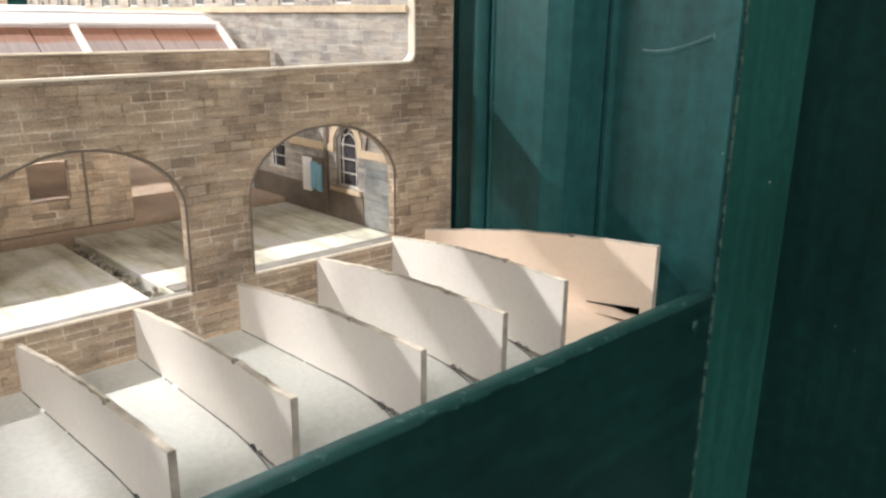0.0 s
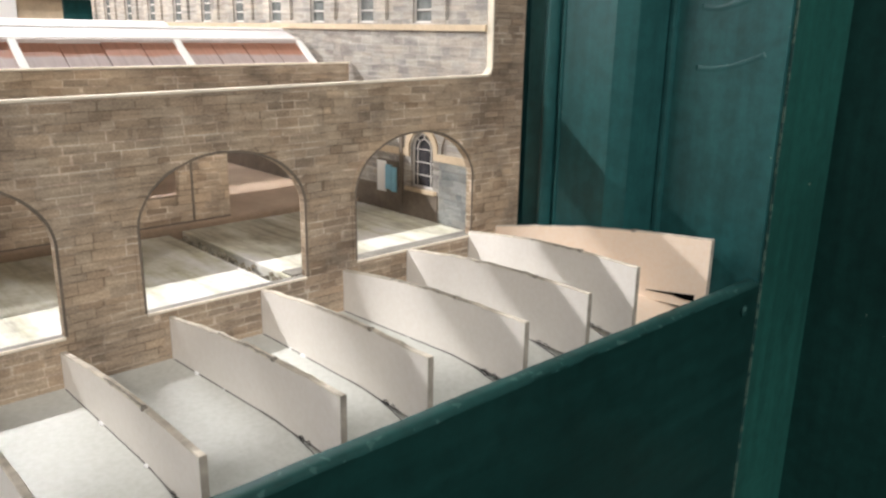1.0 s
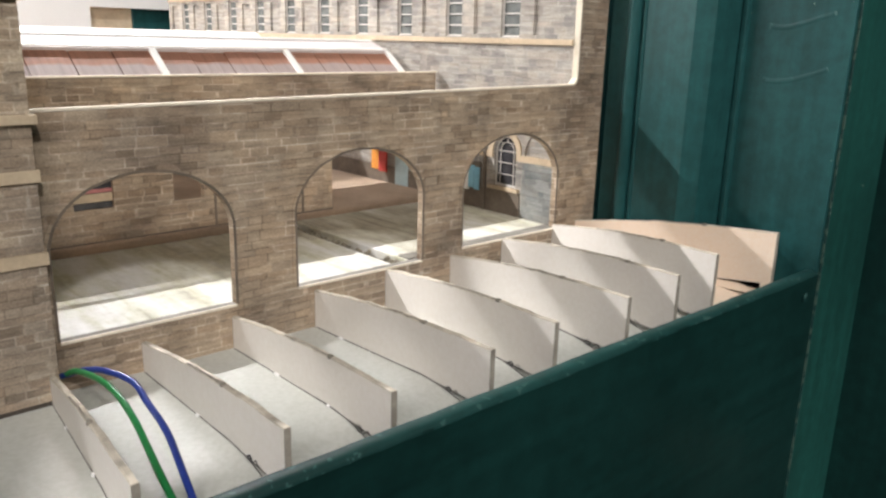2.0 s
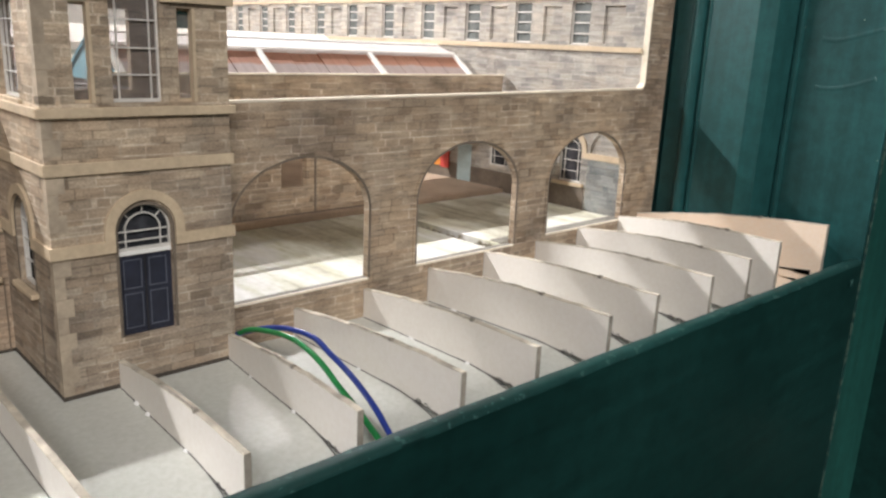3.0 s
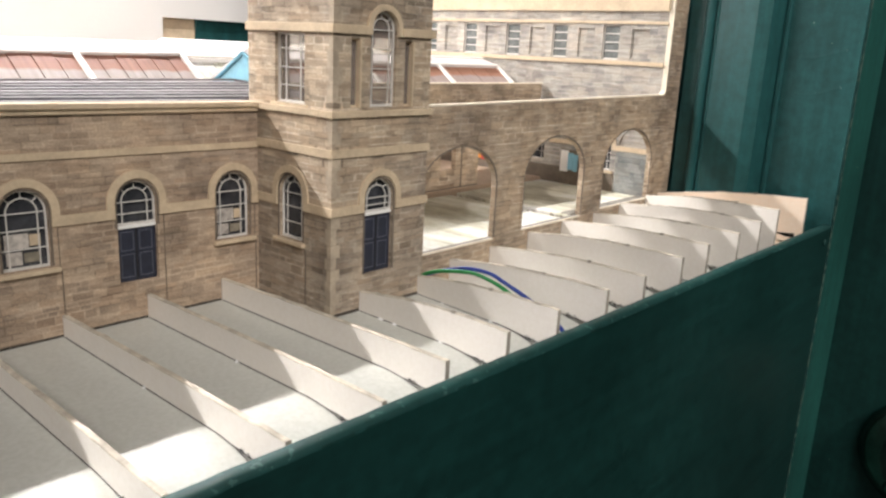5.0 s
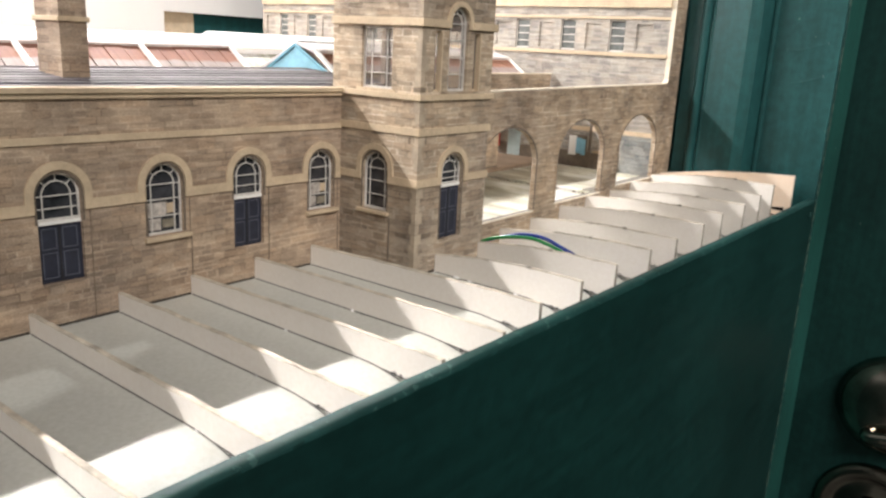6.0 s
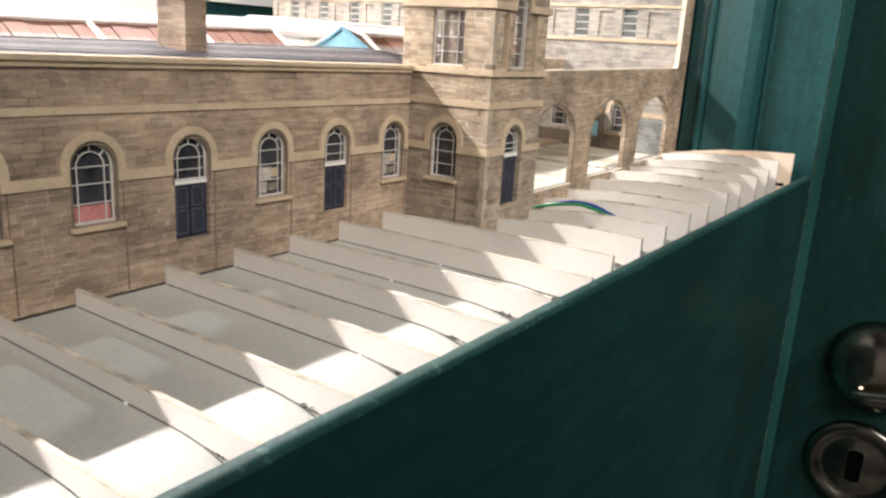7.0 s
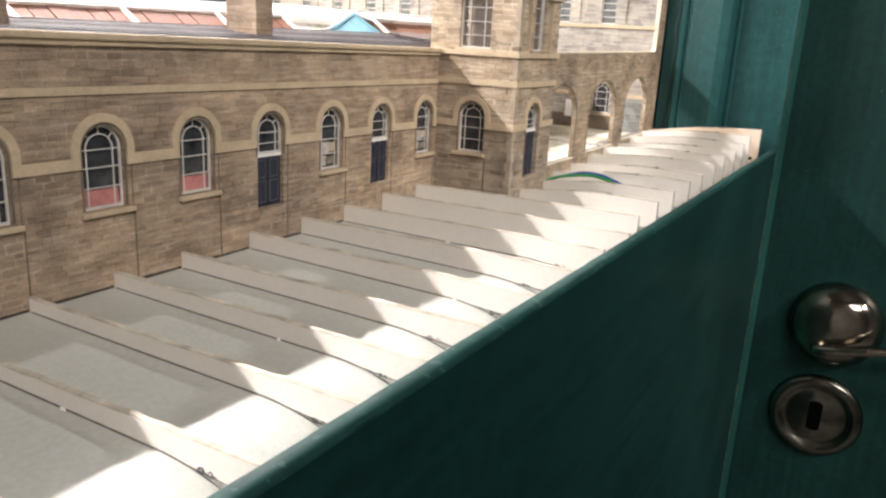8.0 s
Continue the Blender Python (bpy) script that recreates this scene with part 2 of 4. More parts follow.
VOID = plain("dark_keyhole", (0.003, 0.003, 0.003), 0.95, 0.1, 200, spec=0.0)
GLUE = plain("clear_white_glue", (0.86, 0.86, 0.85), 0.15, 0.03, 200)


def green_paint(name, base, rough, stretch, spec=0.5, chips=0.775, bare=(0.35, 0.42, 0.33)):
    """Brushed green gloss paint over wood: vertical or lengthwise brush lines, scuffs and tiny chips."""
    a = Mat(name, rough, 0, spec)
    v = a.coords(stretch)
    streak = a.noise(v, 260, 3)
    blot = a.noise(a.coords(), 14, 4)
    chip = a.noise(a.coords(), 420, 2)
    lo, hi = tuple(c * 0.75 for c in base), tuple(c * 1.2 for c in base)
    c = a.ramp(blot, [(0.3, lo), (0.7, hi)])
    fine = a.noise(a.coords(), 240, 4, 0.7)
    c = a.mix(0.4, c, a.ramp(streak, [(0.3, (0.3, 0.3, 0.3)), (0.7, (0.75, 0.75, 0.75))]), "OVERLAY")
    c = a.mix(0.3, c, a.ramp(fine, [(0.35, (0.25, 0.25, 0.25)), (0.65, (0.78, 0.78, 0.78))]), "OVERLAY")
    c = a.mix(a.ramp(chip, [(chips, (0, 0, 0)), (chips + 0.02, (1, 1, 1))]), c, bare)
    a.colour(c).bump(streak, 0.22, 0.0003)
    a.roughness(blot, rough - 0.07, rough + 0.1)
    return a.m


GREEN = green_paint("green_gloss_paint", (0.0165, 0.074, 0.074), 0.36, (1, 1, 0.06), spec=0.35)
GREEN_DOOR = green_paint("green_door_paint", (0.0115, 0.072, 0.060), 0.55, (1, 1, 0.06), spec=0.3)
# door green darkened for the shade on the leaf and rebate
GREEN_LEAF_SHADED = green_paint("shaded_green_leaf_paint", (0.0062, 0.039, 0.034), 0.5, (1, 1, 0.06), spec=0.3)
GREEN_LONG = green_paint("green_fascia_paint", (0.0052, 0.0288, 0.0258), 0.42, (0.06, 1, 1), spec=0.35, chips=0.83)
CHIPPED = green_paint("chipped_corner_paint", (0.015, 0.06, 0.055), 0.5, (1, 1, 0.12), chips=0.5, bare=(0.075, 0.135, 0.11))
# worn edge paint, also lightened for the highlight along the top bevel
GREEN_WORN_LIT = green_paint("worn_lit_green_edge", (0.0115, 0.052, 0.048), 0.5, (0.1, 1, 1), spec=0.35, chips=0.63, bare=(0.045, 0.11, 0.10))


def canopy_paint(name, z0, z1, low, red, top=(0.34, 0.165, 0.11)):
    """Painted roof sheet: red-brown along the top, faded pinkish grey planks below."""
    a = Mat(name, 0.6)
    v = a.coords()
    sep = a.node("ShaderNodeSeparateXYZ")
    a.link(v, sep.inputs[0])
    r = a.node("ShaderNodeMapRange")
    r.inputs["From Min"].default_value, r.inputs["From Max"].default_value = z0, z1
    a.link(sep.outputs["Z"], r.inputs["Value"])
    wob = a.math("ADD")
    n = a.noise(a.coords((1, 1, 0.2)), 90, 3)
    sh = a.math("MULTIPLY_ADD")
    sh.inputs[1].default_value, sh.inputs[2].default_value = 0.25, -0.12
    a.link(n, sh.inputs[0])
    a.link(r.outputs["Result"], wob.inputs[0])
    a.link(sh.outputs[0], wob.inputs[1])
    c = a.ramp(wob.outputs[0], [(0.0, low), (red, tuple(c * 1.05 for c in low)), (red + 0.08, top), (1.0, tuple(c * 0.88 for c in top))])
    g = a.noise(a.coords((1, 0.05, 0.05)), 700, 3)
    c = a.mix(0.4, c, a.ramp(g, [(0.3, (0.3, 0.3, 0.3)), (0.7, (0.75, 0.75, 0.75))]), "OVERLAY")
    a.colour(c).bump(g, 0.2, 0.0002)
    return a.m


CANOPY = canopy_paint("canopy_sheet", 1.0525, 1.0605, (0.34, 0.275, 0.26), 0.6)
# far run's sheet colours dimmed against the strong strip light on it
CANOPY_FAR_DIM = canopy_paint("dimmed_far_canopy_sheet", 1.0500, 1.0605, (0.28, 0.228, 0.21), 0.5, (0.24, 0.105, 0.07))


def slab_paint():
    """Pale platform card with green-yellow weathering smears."""
    a = Mat("weathered_platform_card", 0.6)
    v = a.coords((1, 0.35, 1))
    n, f = a.noise(v, 55, 4), a.noise(a.coords(), 500, 3)
    c = a.ramp(n, [(0.36, (0.72, 0.715, 0.69)), (0.48, (0.61, 0.605, 0.51)), (0.6, (0.44, 0.415, 0.33)), (0.7, (0.55, 0.545, 0.5))])
    smear = a.noise(a.coords((5, 0.6, 1)), 70, 4, 0.65)
    c = a.mix(0.5, c, a.ramp(smear, [(0.36, (0.22, 0.21, 0.17)), (0.5, (0.5, 0.5, 0.49)), (0.68, (0.7, 0.7, 0.7))]), "OVERLAY")
    c = a.mix(0.3, c, a.ramp(f, [(0.3, (0.3, 0.3, 0.3)), (0.7, (0.8, 0.8, 0.8))]), "OVERLAY")
    a.colour(c).bump(f, 0.2, 0.0002)
    return a.m


SLAB = slab_paint()

# ---- building helpers (numbers in centimetres; z = 0 is 1.0 m over the hall floor) ----


def W(x, y, z):
    return Vector((x * 0.01, y * 0.01, 1.0 + z * 0.01))


def thing(name, at, label, category, group="", kind=""):
    ob = new(name)
    ob.empty_display_size = 0.01
    ob.matrix_world = Matrix.Translation(W(*at))
    return tagged(ob, label, category, group, kind)


def finish(name, bm, material):
    bmesh.ops.recalc_face_normals(bm, faces=bm.faces)
    me = bpy.data.meshes.new(name)
    bm.to_mesh(me)
    bm.free()
    me.materials.append(material)
    return me


def part(name, bm, material, parent, label=""):
    """Links a bmesh, given in world metres, as one mesh under a thing or a part."""
    ob = new(name, finish(name, bm, material))
    ob.parent = parent
    root = parent
    while root.parent:
        root = root.parent
    ob.matrix_parent_inverse = root.matrix_basis.inverted() if parent == root else Matrix.Identity(4)
    if label:
        ob["label"] = label
    return ob


def solid(name, bm, material, label, category, kind="", group=""):
    """A thing that is one mesh in world metres."""
    return tagged(new(name, finish(name, bm, material)), label, category, group, kind)


def box(bm, x0, x1, y0, y1, z0, z1, bevel=0.0):
    vs = [bm.verts.new(W(x, y, z)) for x in (x0, x1) for y in (y0, y1) for z in (z0, z1)]
    fs = [bm.faces.new([vs[i] for i in q]) for q in ((0, 1, 3, 2), (4, 6, 7, 5), (0, 4, 5, 1), (2, 3, 7, 6), (0, 2, 6, 4), (1, 5, 7, 3))]
    if bevel:
        es = list({e for f in fs for e in f.edges})
        bmesh.ops.bevel(bm, geom=es, offset=bevel * 0.01, segments=2, affect="EDGES", profile=0.5)
    return bm


def boxes(*dims, bevel=0.0):
    bm = bmesh.new()
    for d in dims:
        box(bm, *d, bevel=bevel)
    return bm


def slab(outer, holes, place, depth, bm=None):
    """A flat plate with holes: outlines in (u, v); place(u, v, w) gives the world point; w runs from 0 to depth."""
    bm = bm or bmesh.new()
    loops = [outer, *holes]
    front = [[bm.verts.new(place(u, v, 0)) for u, v in lp] for lp in loops]
    back = [[bm.verts.new(place(u, v, depth)) for u, v in lp] for lp in loops]
    for side in (front, back):
        edges = [bm.edges.new((lp[i], lp[(i + 1) % len(lp)])) for lp in side for i in range(len(lp))]
        bmesh.ops.triangle_fill(bm, use_beauty=True, edges=edges)
    for f, b in zip(front, back):
        for i in range(len(f)):
            j = (i + 1) % len(f)
            bm.faces.new((f[i], f[j], b[j], b[i]))
    return bm


def arch(c, half, z0, spring, rise=None, n=20):
    """Outline of an arched opening: centre, half width, foot, springing, rise."""
    rise = half if rise is None else rise
    pts = [(c - half, z0), (c + half, z0)]
    return pts + [(c + half * math.cos(a), spring + rise * math.sin(a)) for a in (math.pi * i / n for i in range(n + 1))]


def rect(u0, u1, v0, v1):
    return [(u0, v0), (u1, v0), (u1, v1), (u0, v1)]


def band(c, r0, r1, spring, foot, place, depth, rise0=None, rise1=None, n=20):
    """An arch-shaped moulding between two radii, with legs down to foot."""
    k0, k1 = (r0 if rise0 is None else rise0), (r1 if rise1 is None else rise1)
    angles = [math.pi * i / n for i in range(n + 1)]
    out = [(c + r1 * math.cos(a), spring + k1 * math.sin(a)) for a in angles]
    inn = [(c + r0 * math.cos(a), spring + k0 * math.sin(a)) for a in reversed(angles)]
    pts = [(c + r1, foot), *out, (c - r1, foot), (c - r0, foot), *inn, (c + r0, foot)]
    return slab(pts, [], place, depth)


def facing_y(y):
    """Plates that face the viewer: u is x, w runs back."""
    return lambda u, v, w: W(u, y + w, v)


def facing_x(x):
    """Plates that face left: u is y, w runs to the right."""
    return lambda u, v, w: W(x + w, u, v)


def tube(pts, radius, sides=8, bm=None):
    bm = bm or bmesh.new()
    pts = [Vector(p) for p in pts]
    rings = []
    for i, p in enumerate(pts):
        d = (pts[min(i + 1, len(pts) - 1)] - pts[max(i - 1, 0)]).normalized()
        a = d.orthogonal().normalized() if not rings else (rings[-1][1] - d * rings[-1][1].dot(d)).normalized()
        b = d.cross(a)
        rings.append(([bm.verts.new(p + (a * math.cos(t) + b * math.sin(t)) * radius) for t in (2 * math.pi * k / sides for k in range(sides))], a))
    for (r, _), (s, _) in zip(rings, rings[1:]):
        for k in range(sides):
            bm.faces.new((r[k], r[(k + 1) % sides], s[(k + 1) % sides], s[k]))
    bm.faces.new(rings[0][0])
    bm.faces.new(rings[-1][0])
    return bm


def smooth_path(pts, n=24):
    """Catmull-Rom through world points in centimetres."""
    P = [W(*p) for p in pts]
    P = [P[0] * 2 - P[1], *P, P[-1] * 2 - P[-2]]
    out = []
    for i in range(1, len(P) - 2):
        for k in range(n):
            t = k / n
            a, b, c, d = P[i - 1 : i + 3]
            out.append(0.5 * (2 * b + (c - a) * t + (2 * a - 5 * b + 4 * c - d) * t * t + (3 * b - a - 3 * c + d) * t ** 3))
    return [*out, P[-2]]


def lathe(profile, m, sides=40):
    """A turned solid: profile of (radius, height) in centimetres about the axis of m."""
    bm = bmesh.new()
    rings = [[bm.verts.new(m @ Vector((r * 0.01 * math.cos(t), r * 0.01 * math.sin(t), h * 0.01))) for t in (2 * math.pi * k / sides for k in range(sides))] for r, h in profile]
    for a, b in zip(rings, rings[1:]):
        for k in range(sides):
            bm.faces.new((a[k], a[(k + 1) % sides], b[(k + 1) % sides], b[k]))
    bm.faces.new(rings[0])
    bm.faces.new(rings[-1])
    return bm

# ---- structure: hall, layout box, backdrop ----
X0, X1, Y0, Y1, ZC = -130, 160, -290, 90, 150
solid("floor", boxes((X0, X1, Y0, Y1, -106, -100)), ROOM_WALL, "grey hall floor under the layout", "floor", "structure")
solid("ceiling", boxes((X0, X1, Y0, Y1, ZC, ZC + 6)), ROOM_WALL, "pale painted hall ceiling", "ceiling", "structure")
for nm, d in (("wall_north", (X0, X1, Y1, Y1 + 6, -106, ZC + 6)), ("wall_south", (X0, X1, Y0 - 6, Y0, -106, ZC + 6)), ("wall_west", (X0 - 6, X0, Y0 - 6, Y1 + 6, -106, ZC + 6)), ("wall_east", (X1, X1 + 6, Y0 - 6, Y1 + 6, -106, ZC + 6))):
    solid(nm, boxes(d), ROOM_WALL, "plain painted hall wall", "wall", "structure")


def fascia_in(x):
    """The fascia's inner face runs slightly askew."""
    return 8.32 + (16.0 - x) * 0.013


XL, XR = -48.0, 16.25


def drawn_out(profile, xs):
    """A closed (y, z) profile drawn out along x."""
    bm = bmesh.new()
    rows = [[bm.verts.new(W(x, y, z)) for y, z in profile] for x in xs]
    for a, b in zip(rows, rows[1:]):
        for k in range(len(a)):
            bm.faces.new((a[k], b[k], b[(k + 1) % len(a)], a[(k + 1) % len(a)]))
    bm.faces.new(rows[0])
    bm.faces.new(rows[-1])
    return bm


def deck_z(y, y0=11.0):
    return -0.2 if y > y0 else -0.2 - 0.12 * (y0 - y) ** 2


def build_deck():
    """Flat card sheet, bent down along the front: a closed profile drawn out along x."""
    ys = [24.0, 17.3, 14.6, 12.5, 11.2] + [11.0 - 0.2 * i for i in range(13)]
    prof = [(y, deck_z(y)) for y in ys] + [(y, deck_z(y) - 0.12) for y in reversed(ys)]
    return drawn_out(prof, [XL + (XR - XL) * i / 12 for i in range(13)])


deck = solid("deck", build_deck(), DECK, "white card deck bent down along its front edge", "baseboard", "structure")
for p in deck.data.polygons:
    p.use_smooth = p.center.y < 0.111 and len(p.vertices) == 4
solid("baseboard_frame", boxes((XL, XR, 8.9, 70, -100, -1.9)), ROOM_WALL, "plain box that carries the layout", "baseboard", "structure")


def build_fascia():
    """Board with rounded, knocked top edge."""
    bm = bmesh.new()
    thick, rows, n = 0.35, [], 260
    for i in range(n + 1):
        x = XL + (XR - XL) * i / n
        y1 = fascia_in(x)
        y0 = y1 - thick
        wob = 0.014 * noise.noise((x * 0.9, 0.3, 0)) + 0.012 * noise.noise((x * 3.1, 1.3, 0)) - 0.03 * max(0.0, noise.noise((x * 2.3, 5.3, 0)) - 0.35)
        top = 0.45 + wob
        nick = 0.02 * noise.noise((x * 2.7, 8.1, 0)) + 0.012 * noise.noise((x * 6.0, 2.2, 0))
        prof = [(y1, -2.4), (y1, top - 0.06), (y1 - 0.02, top - 0.02), (y1 - 0.06, top), (y0 + 0.12 + nick, top - 0.004), (y0 + 0.05 + nick * 0.6, top - 0.03), (y0 + 0.012, top - 0.085 + nick * 0.6), (y0, top - 0.13 + nick), (y0, -30.0), (y1, -30.0)]
        rows.append([bm.verts.new(W(x, y, z)) for y, z in prof])
    for a, b in zip(rows, rows[1:]):
        for k in range(len(a)):
            bm.faces.new((a[k], b[k], b[(k + 1) % len(a)], a[(k + 1) % len(a)]))
    bm.faces.new(rows[0])
    bm.faces.new(rows[-1])
    return bm


fascia = thing("fascia_board", (-15, 8, -30), "dark green gloss-painted wooden fascia board with a worn top edge", "fascia board")
fb = build_fascia()
board = part("board", fb, GREEN_LONG, fascia)
board.data.materials.append(GREEN_WORN_LIT)
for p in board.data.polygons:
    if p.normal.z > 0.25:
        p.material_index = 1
    p.use_smooth = abs(p.normal.y) < 0.95
part("screw", lathe([(0.0, -0.03), (0.13, -0.02), (0.16, 0.03), (0.02, 0.05)], Matrix.Translation(W(15.5, 7.975, -0.2)) @ Euler((radians(90), 0, 0)).to_matrix().to_4x4(), 16), GREEN_WORN_LIT, fascia, "paint-filled screw head")
solid("fascia_support", boxes((XL, XR, 7.6, 8.6, -100, -30)), ROOM_WALL, "plain panel below the fascia", "panel", "structure")



def plan_prism(pts, z0, z1):
    """An upright solid over a plan outline."""
    bm = bmesh.new()
    lo, hi = [[bm.verts.new(W(x, y, z)) for x, y in pts] for z in (z0, z1)]
    for i in range(len(pts)):
        j = (i + 1) % len(pts)
        bm.faces.new((lo[i], lo[j], hi[j], hi[i]))
    bm.faces.new(lo)
    bm.faces.new(hi)
    return bm


def bead(c, w, d, x):
    """A half-round upright moulding on a face at x."""
    bm = bmesh.new()
    prof = [(c + w / 2 * math.cos(a), x - d * math.sin(a)) for a in (math.pi * i / 8 for i in range(9))]
    lo = [bm.verts.new(W(px, y, -100)) for y, px in prof]
    hi = [bm.verts.new(W(px, y, 26.9)) for y, px in prof]
    for i in range(8):
        bm.faces.new((lo[i], lo[i + 1], hi[i + 1], hi[i]))
    bm.faces.new((lo[8], lo[0], hi[0], hi[8]))
    return bm


# end of the box: green boarding with beads, the post and the door beyond
boarding = thing("end_boarding", (16.6, 12, -100), "dark green gloss-painted boarding with vertical beads closing the layout's end", "panelling")
part("panel", plan_prism([(15.9, 11.04), (16.12, 8.0), (17.6, 8.0), (17.6, 11.04)], -100, 27), GREEN, boarding, "flat green panel set back")
part("stile", plan_prism([(14.24, 14.5), (14.24, 11.65), (14.6, 11.2), (15.8, 11.06), (17.6, 11.06), (17.6, 14.5)], -100, 27), GREEN, boarding, "proud green stile with a chamfered corner")
part("rear_boarding", boxes((14.7, 17.6, 14.52, 44.3, -100, 27), bevel=0.05), GREEN, boarding)
for c, w, d, x in ((13.62, 0.42, 0.3, 14.24), (13.3, 0.1, 0.06, 14.24)):
    b = part("bead", bead(c, w, d, x), GREEN, boarding)
    for p in b.data.polygons:
        p.use_smooth = True
part("corner_bead", boxes((15.72, 15.98, 10.86, 11.05, -100, 26.9), bevel=0.05), GREEN, boarding)
for zs in ((5.78, 5.76, 5.84, 5.98, 6.16), (7.3, 7.26, 7.36, 7.5, 7.64)):
    run = [(16.37 + 0.0325 * i, 10.3 - 0.44 * i, z) for i, z in enumerate(zs)]
    sag = part("paint_sag", tube(smooth_path(run, 6), 0.00424, 48), GREEN, boarding, "low ridge of sagged gloss paint")
    for p in sag.data.polygons:
        p.use_smooth = len(p.vertices) == 4

post = thing("door_post", (18, 7.3, -100), "dark green painted door post with chipped pale corner", "door frame", kind="structure")
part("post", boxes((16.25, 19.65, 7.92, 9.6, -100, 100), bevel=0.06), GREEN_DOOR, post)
part("rebate", boxes((19.65, 23.6, 8.4, 9.6, -100, 100)), GREEN_LEAF_SHADED, post)
part("chipped_edge", boxes((16.236, 16.285, 7.912, 7.975, -30, 60)), CHIPPED, post, "pale worn corner line")

door = thing("door_1", (20.2, -30, -100), "dark green painted door with lever handle and round escutcheon", "door", kind="structure")
part("leaf", boxes((20.1, 23.6, -75, 8.3, -100, 100), bevel=0.15), GREEN_LEAF_SHADED, door)
FACE = Euler((0, radians(-90), 0)).to_matrix().to_4x4()


def side_slot(x, y, z, half, tall):
    """A keyhole-shaped slot facing left."""
    foot = [(y + half * math.cos(a), z - tall + half * 0.4 * math.sin(a)) for a in (math.pi * (1 + i / 6) for i in range(7))]
    head = [(y + half * math.cos(a), z + tall + half * 0.6 * math.sin(a)) for a in (math.pi * i / 8 for i in range(9))]
    pts = foot + head
    return slab(pts, [], facing_x(x), 0.05)


def on_door(y, z):
    return Matrix.Translation(W(20.1, y, z)) @ FACE


esc = part("escutcheon", lathe([(2.75, 0), (2.75, 0.14), (2.62, 0.34), (2.35, 0.48), (2.1, 0.44), (1.95, 0.26), (1.7, 0.2), (1.5, 0.3), (0.05, 0.32)], on_door(3.55, -16.4)), BRASS, door, "round tarnished brass keyhole cover")
kh = side_slot(19.74, 3.55, -16.4, 0.4, 0.78)
part("keyhole", kh, VOID, esc)
rose = part("rose", lathe([(2.7, 0), (2.7, 0.15), (2.55, 0.5), (2.1, 1.0), (1.5, 1.35), (0.8, 1.5), (0.02, 1.52)], on_door(3.4, -10.2)), CHROME, door, "domed worn chrome handle rose")
lever = part("lever", tube(smooth_path([(18.7, 4.25, -11.45), (18.2, 3.9, -11.4), (18.05, 2.6, -11.1), (18.0, 1.4, -10.8)], 8), 0.0032, 14), CHROME, rose, "chrome lever")
part("collar", tube(smooth_path([(18.0, 1.45, -10.81), (18.0, 1.15, -10.74)], 2), 0.0036, 14), CHROME, lever)
part("grip", tube(smooth_path([(18.0, 1.2, -10.75), (18.0, -2.5, -10.2), (18.0, -8.0, -9.7)], 6), 0.0026, 14), CHROME, lever)
for o in (esc, rose):
    for p in o.data.polygons:
        p.use_smooth = len(p.vertices) == 4

# white back scene with an opening, and what stands behind it
solid("backdrop", slab(rect(-60, 60, -3, 60), [rect(12.0, 23.4, 6.6, 8.25)], facing_y(54.9), 0.3), BACKDROP, "bright white back board with a small rectangular opening", "backdrop", "structure")
solid("green_cupboard", boxes((14.9, 23.5, 55.3, 56.8, -2, 12), bevel=0.1), GREEN, "dark green cupboard seen through the opening", "cupboard")
solid("beige_partition", boxes((11.8, 14.85, 55.25, 56.8, -2, 12)), TRIM, "beige partition behind the opening", "partition", "structure")

# lamp fittings
fit1 = thing("strip_light", (-40, 45.6, 31.8), "long white strip light hung over the layout", "strip light")
part("housing", boxes((-97, 17, 44.5, 47.5, 31.6, 33.2), bevel=0.2), WHITE, fit1)
for x in (-85, 5):
    part("hanger", boxes((x, x + 0.6, 45.8, 46.2, 33.2, 150)), WHITE, fit1)
fit3 = thing("downlight", (132, 66, 145.5), "small round white ceiling downlight", "downlight")
part("can", lathe([(6.5, 5.0), (6.5, 0.5), (7.4, 0.2), (7.4, 0.0), (6.1, 0.0), (6.1, 4.9)], Matrix.Translation(W(132, 66, 145.2)), 24), WHITE, fit3)
# can and stem made up to carry the added fill spot
fit4 = thing("fill_spotlight", (-55, -175, 143), "small white fill spotlight, added unseen on the hall ceiling", "spotlight")
part("can", lathe([(7.0, 6.0), (7.0, 1.0), (6.2, 1.0), (6.2, 5.9)], Matrix.Translation(W(-55, -175, 143.5)), 24), WHITE, fit4)
part("stem", boxes((-55.6, -54.4, -175.6, -174.4, 149.2, 150)), WHITE, fit4)
# housing and cords made up for the unseen fill panel
fit2 = thing("fill_light_panel", (-110, -95, 111), "white rectangular fill panel, added unseen, hung from the hall ceiling on two cords", "light panel")
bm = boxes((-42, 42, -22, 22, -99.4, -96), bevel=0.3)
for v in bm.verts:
    v.co = FILL_PANEL @ v.co
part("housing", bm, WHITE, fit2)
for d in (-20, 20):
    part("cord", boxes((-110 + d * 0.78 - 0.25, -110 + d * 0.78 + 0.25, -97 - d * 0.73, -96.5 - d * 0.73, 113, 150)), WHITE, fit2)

# ---- windows and doors of the printed model ----


